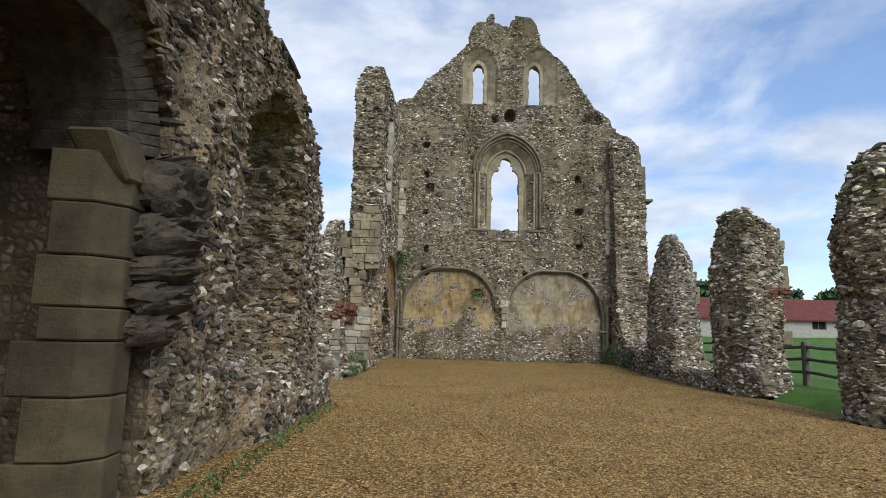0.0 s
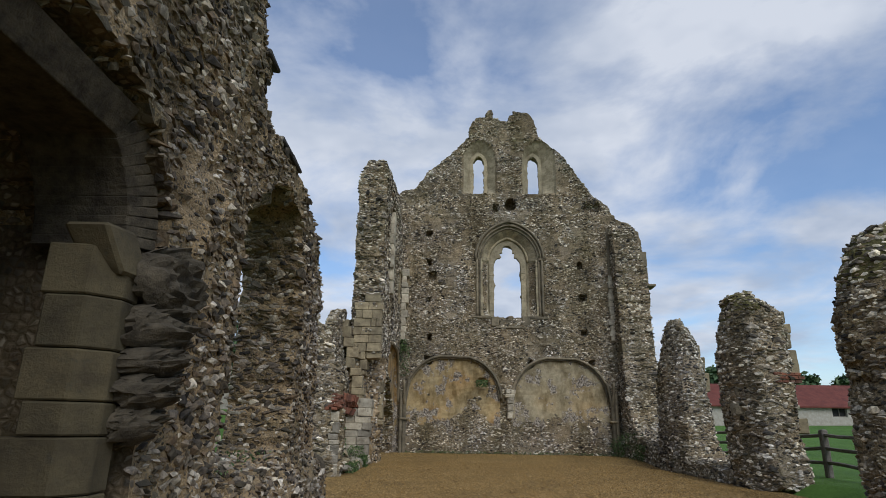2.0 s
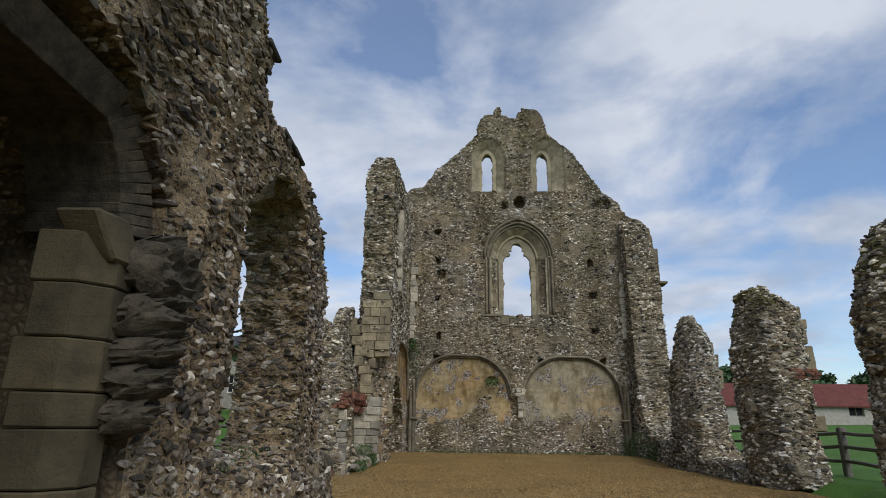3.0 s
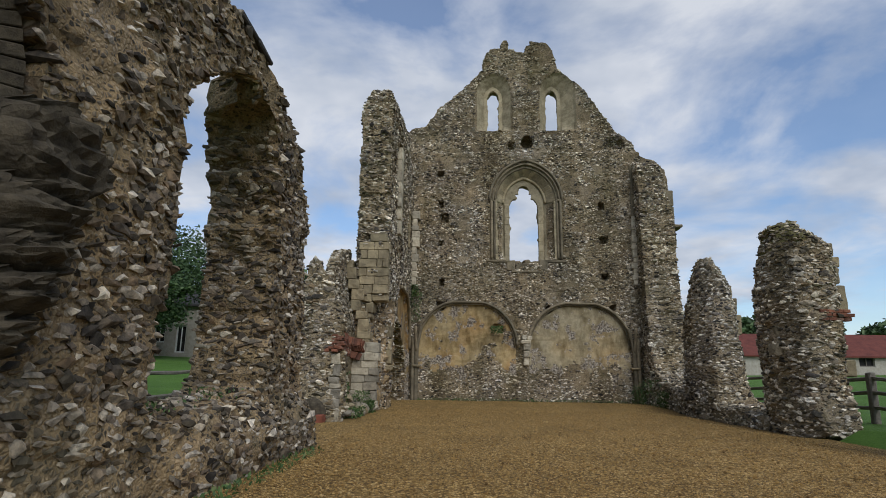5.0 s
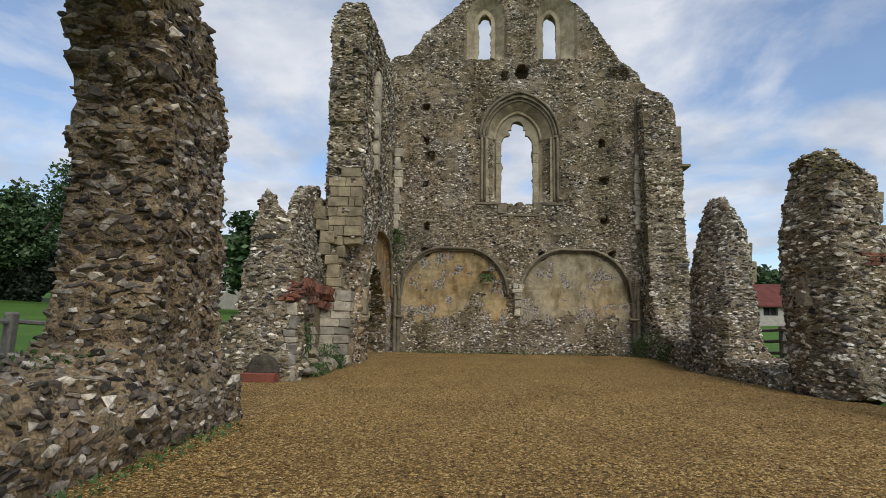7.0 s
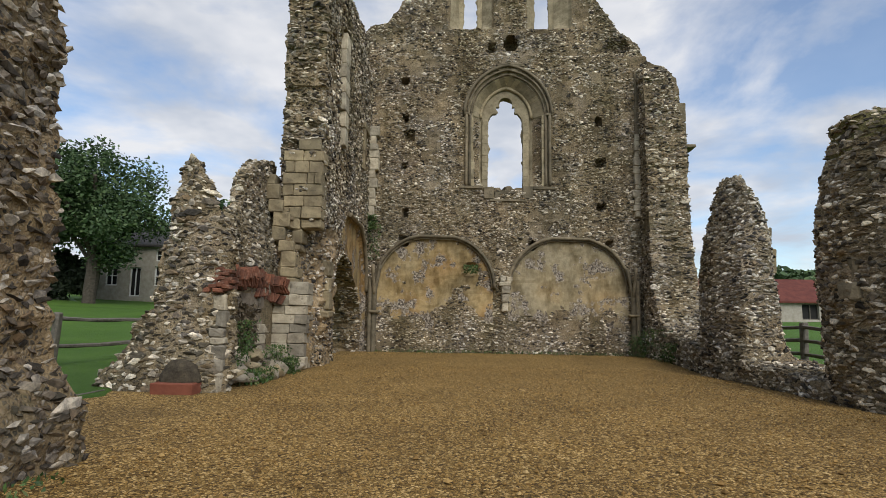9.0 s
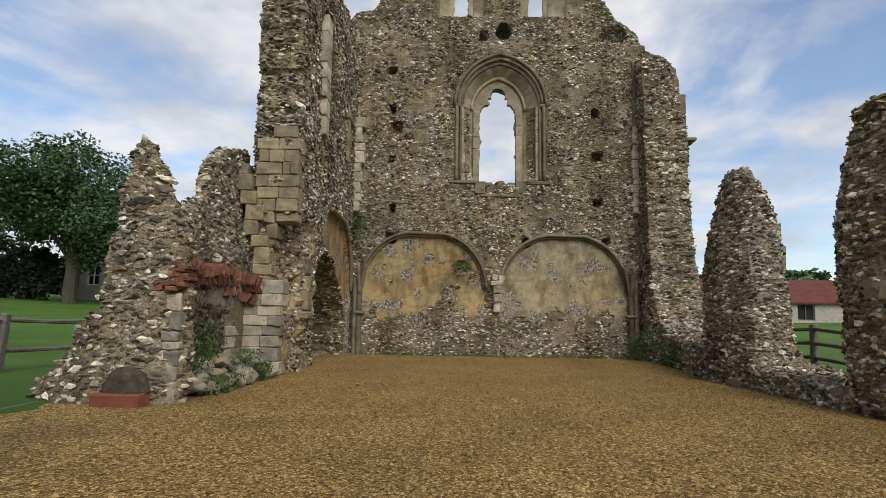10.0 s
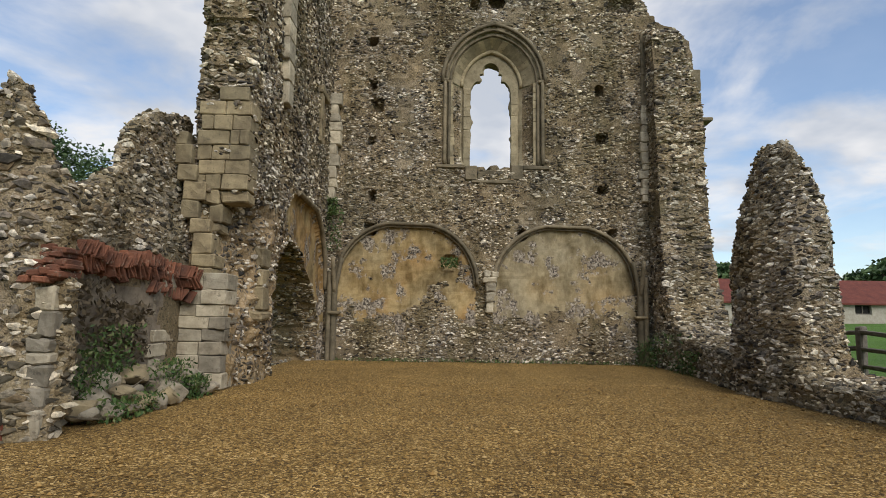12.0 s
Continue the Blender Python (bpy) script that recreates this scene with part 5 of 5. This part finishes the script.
for i, (x, y, h, sp) in enumerate(((20, 88, 7, 5), (30, 96, 8, 6), (41, 92, 8.5, 6), (52, 95, 8, 6), (64, 92, 9, 6), (78, 90, 9, 7))):
    tree(x, y, at_lawn(x, y), h, sp, 2600, "distant green tree behind the barn", 20 + i, leaf=0.5, low=0.15)
v, f = [], []
rgh = np.random.default_rng(9)
for i in range(19):
    vv, ff = leaves((-49.5 + i * 1.1, 46.0, at_lawn(-49.5 + i * 1.1, 46.0) + 1.6), (1.2, 0.9, 2.3), 2400, 0.2, rgh, 18)
    f += [tuple(k + len(v) for k in q) for q in ff]
    v += vv
tagged(new("hedge", mesh_of("hedge", v, f, [M_HEDGE])), "tall dark clipped hedge beside the house", "hedge")


# ---- weeds and rubble ----
def weeds(name, spots, count, leaf, label, category, seed, mat=None):
    rg = np.random.default_rng(seed)
    v, f = [], []
    for (cx, cy, cz), (rx, ry, rz) in spots:
        for _ in range(count):
            d = rg.uniform(-1, 1, 3)
            p = np.array((cx, cy, cz)) + d * np.array((rx, ry, rz))
            a = np.array([rg.normal() * 0.7, rg.normal() * 0.7, rg.normal() + 0.4])
            a /= np.linalg.norm(a)
            b = np.cross(a, rg.normal(size=3))
            b /= np.linalg.norm(b)
            s = leaf * rg.uniform(0.5, 1.5)
            k = len(v)
            v += [p - a * s, p + b * s * 0.45, p + a * s, p - b * s * 0.45]
            f.append((k, k + 1, k + 2, k + 3))
    return tagged(new(name, mesh_of(name, v, f, [mat or M_WEED])), label, category, "", "stuff")


weeds("weeds", [((-5.3, 14.0, 0.4), (0.16, 0.3, 0.4)), ((-5.5, 14.7, 0.7), (0.14, 0.55, 0.35)), ((-5.1, 15.6, 0.3), (0.2, 0.4, 0.28)), ((-4.98, 14.3, 0.12), (0.14, 0.6, 0.12)), ((-4.95, 16.0, 0.15), (0.12, 0.3, 0.16))], 620, 0.028,
      "dark green weeds growing at the foot of the wall", "weeds", 1)
weeds("ivy", [((-1.17, GX - 0.05, 2.83), (0.24, 0.12, 0.15))], 300, 0.04, "small clump of green plants in the wall", "plants", 2)
weeds("creeper", [((-4.5, 23.8, 3.7), (0.22, 0.25, 0.6)), ((-4.55, 23.7, 4.4), (0.15, 0.2, 0.25))], 260, 0.04, "thin dark creeper in the wall corner", "plants", 3)
weeds("shrub", [((4.45, 22.3, 0.45), (0.3, 0.8, 0.5)), ((4.5, 21.2, 0.25), (0.15, 0.5, 0.3)), ((4.3, 23.5, 0.3), (0.25, 0.3, 0.4))], 420, 0.04, "low green shrub in the corner of the ruin", "shrub", 4)
weeds("wall_grass", [((x * 0.42 - 4.3, 23.85, 0.05), (0.2, 0.1, 0.05)) for x in range(21)], 40, 0.03, "thin grass along the foot of the gable", "grass", 5)
weeds("wall_grass", [((-4.35, 3.0 + i * 0.32, 0.03), (0.12, 0.16, 0.04)) for i in range(17)], 34, 0.025, "thin grass along the foot of the wall", "grass", 6)


weeds("dry_stems", [((-5.66, 14.4, 1.15), (0.08, 0.6, 0.5)), ((-5.62, 15.3, 0.95), (0.07, 0.5, 0.4))], 420, 0.05, "thin dry brown stems against the wall", "weeds", 7,
      leaf_material("dry_stems", [(0.0, (0.05, 0.04, 0.025)), (1.0, (0.14, 0.11, 0.07))]))
weeds("sill_grass", [((-5.0, 5.3, 0.72), (0.25, 0.4, 0.05)), ((-5.1, 6.5, 0.8), (0.25, 0.4, 0.06))], 70, 0.022, "small green tufts growing on the broken wall", "grass", 8)


def boulder(name, x, y, z, sx, sy, sz, mat, label, seed):
    bm = bmesh.new()
    rg = random.Random(seed)
    for _ in range(16):
        d = Vector((rg.gauss(0, 1), rg.gauss(0, 1), rg.gauss(0, 1))).normalized() * rg.uniform(0.42, 0.62)
        bm.verts.new((d.x * sx, d.y * sy, d.z * sz))
    bmesh.ops.convex_hull(bm, input=bm.verts)
    bmesh.ops.delete(bm, geom=[v for v in bm.verts if not v.link_faces], context="VERTS")
    bmesh.ops.bevel(bm, geom=list(bm.edges), offset=0.015, segments=1, affect="EDGES")
    ob = part(name, bm, mat)
    ob.location = (x, y, z)
    return tagged(ob, label, "fallen stone", "fallen stones under the wall")


heap = random.Random(31)
for i in range(30):
    y = 13.7 + 2.95 * i / 29 + heap.uniform(-0.08, 0.08)
    row = i % 3
    size = heap.uniform(0.22, 0.42)
    boulder("fallen_stone", -5.05 - 0.22 * row + heap.uniform(-0.06, 0.06), y, (0.1, 0.2, 0.32)[row] + heap.uniform(-0.04, 0.06), size * heap.uniform(0.8, 1.2), size * heap.uniform(0.9, 1.5), size * heap.uniform(0.6, 1.0),
            (M_OLDSTONE, M_OLDRENDER, M_ASHLAR)[heap.randrange(3)], "rough fallen wall stone lying among weeds", i + 1)


# ---- loose pebbles ----
def pebbles():
    rg = np.random.default_rng(12)
    base = np.array([(1, 0, 0), (0, 1, 0), (-1, 0, 0), (0, -1, 0), (0, 0, 0.7), (0, 0, -0.7)], float)
    tri = np.array([(0, 1, 4), (1, 2, 4), (2, 3, 4), (3, 0, 4), (1, 0, 5), (2, 1, 5), (3, 2, 5), (0, 3, 5)])
    n = 42000
    x, y = rg.uniform(-4.4, 4.3, n), 1.5 + 17.0 * rg.random(n) ** 1.5
    s = 0.0098 * np.exp(rg.normal(0, 0.35, n))
    a = rg.uniform(0, 6.28, n)
    V = base[None] * s[:, None, None] * rg.uniform(0.6, 1.4, (n, 6, 1))
    X = V[:, :, 0] * np.cos(a)[:, None] - V[:, :, 1] * np.sin(a)[:, None] + x[:, None]
    Y = V[:, :, 0] * np.sin(a)[:, None] + V[:, :, 1] * np.cos(a)[:, None] + y[:, None]
    lift = 0.012 * rough(x, y, 0, 1.7) + 0.02 * rough(x, y, 3, 0.4) - 0.14 * step(x, 2.6, 4.6) * step(y, 22.5, 18.0)
    Z = V[:, :, 2] + (lift + s * 0.45)[:, None]
    m, nt, b = material("gravel_stones")
    g = nt.nodes.new("ShaderNodeNewGeometry")
    c = ramp(nt, g.outputs["Random Per Island"], [(0.0, (0.1, 0.06, 0.02)), (0.4, (0.26, 0.155, 0.05)), (0.85, (0.36, 0.235, 0.085)), (1.0, (0.43, 0.31, 0.14))])
    nt.links.new(c, b.inputs["Base Color"])
    F = (tri[None] + (np.arange(n) * 6)[:, None, None]).reshape(-1, 3)
    ob = new("gravel_stones", mesh_of("gravel_stones", np.stack([X, Y, Z], -1).reshape(-1, 3), F.tolist(), [m]))
    ob.parent = floor
    tagged(ob, "loose ochre and white gravel stones", "", "", "stuff")


pebbles()

# ---- flint pieces ----
flints(gable, 0.078, 0.07, dressed, lambda p: p[2] > 2.2 and p[2] < 5.6 and abs(p[0]) < 4.4, seed=1, patchy=0.42)
flints(left_wall, 0.095, 0.088, lambda p: ~((L_ARCH(p[:, 1], p[:, 2]) < 0.1) & (p[:, 1] > 20.2) & (BREACH(p[:, 1], p[:, 2]) > 0.02)) & ((p[:, 2] > 3.3) | (p[:, 1] > 19.0) | (vnoise(p[:, 1] * 5, p[:, 2] * 5, p[:, 0] * 5) > 0.0)) & (L_NICHE(p[:, 1], p[:, 2]) > 0.02) & (L_SLOT(p[:, 1], p[:, 2]) > 0), lambda p: p[1] < 18.5 and 3 < p[2] < 7, seed=2, beds=(0, 2, 3))
flints(mid_wall, 0.09, 0.084, lambda p: p[:, 2] > 2.1, lambda p: True, seed=3)
flints(near_wall, 0.09, 0.084, lambda p: (p[:, 1] > -2.5) & (p[:, 2] < 7.5), lambda p: 3.2 < p[1] < 8.5 and p[2] < 3.2, seed=4, patchy=0.36, proud=0.24, stones=STONES_BROWN)
flints(right_wall, 0.098, 0.09, everywhere, lambda p: p[1] < 21 or p[2] < 3, seed=5)
for k, pr in enumerate((pier_a, pier_b, pier_c, pier_d)):
    flints(pr, 0.095, 0.086, everywhere, lambda p: p[2] < 3.5, seed=11 + k, patchy=0.75, beds=(0, 1))
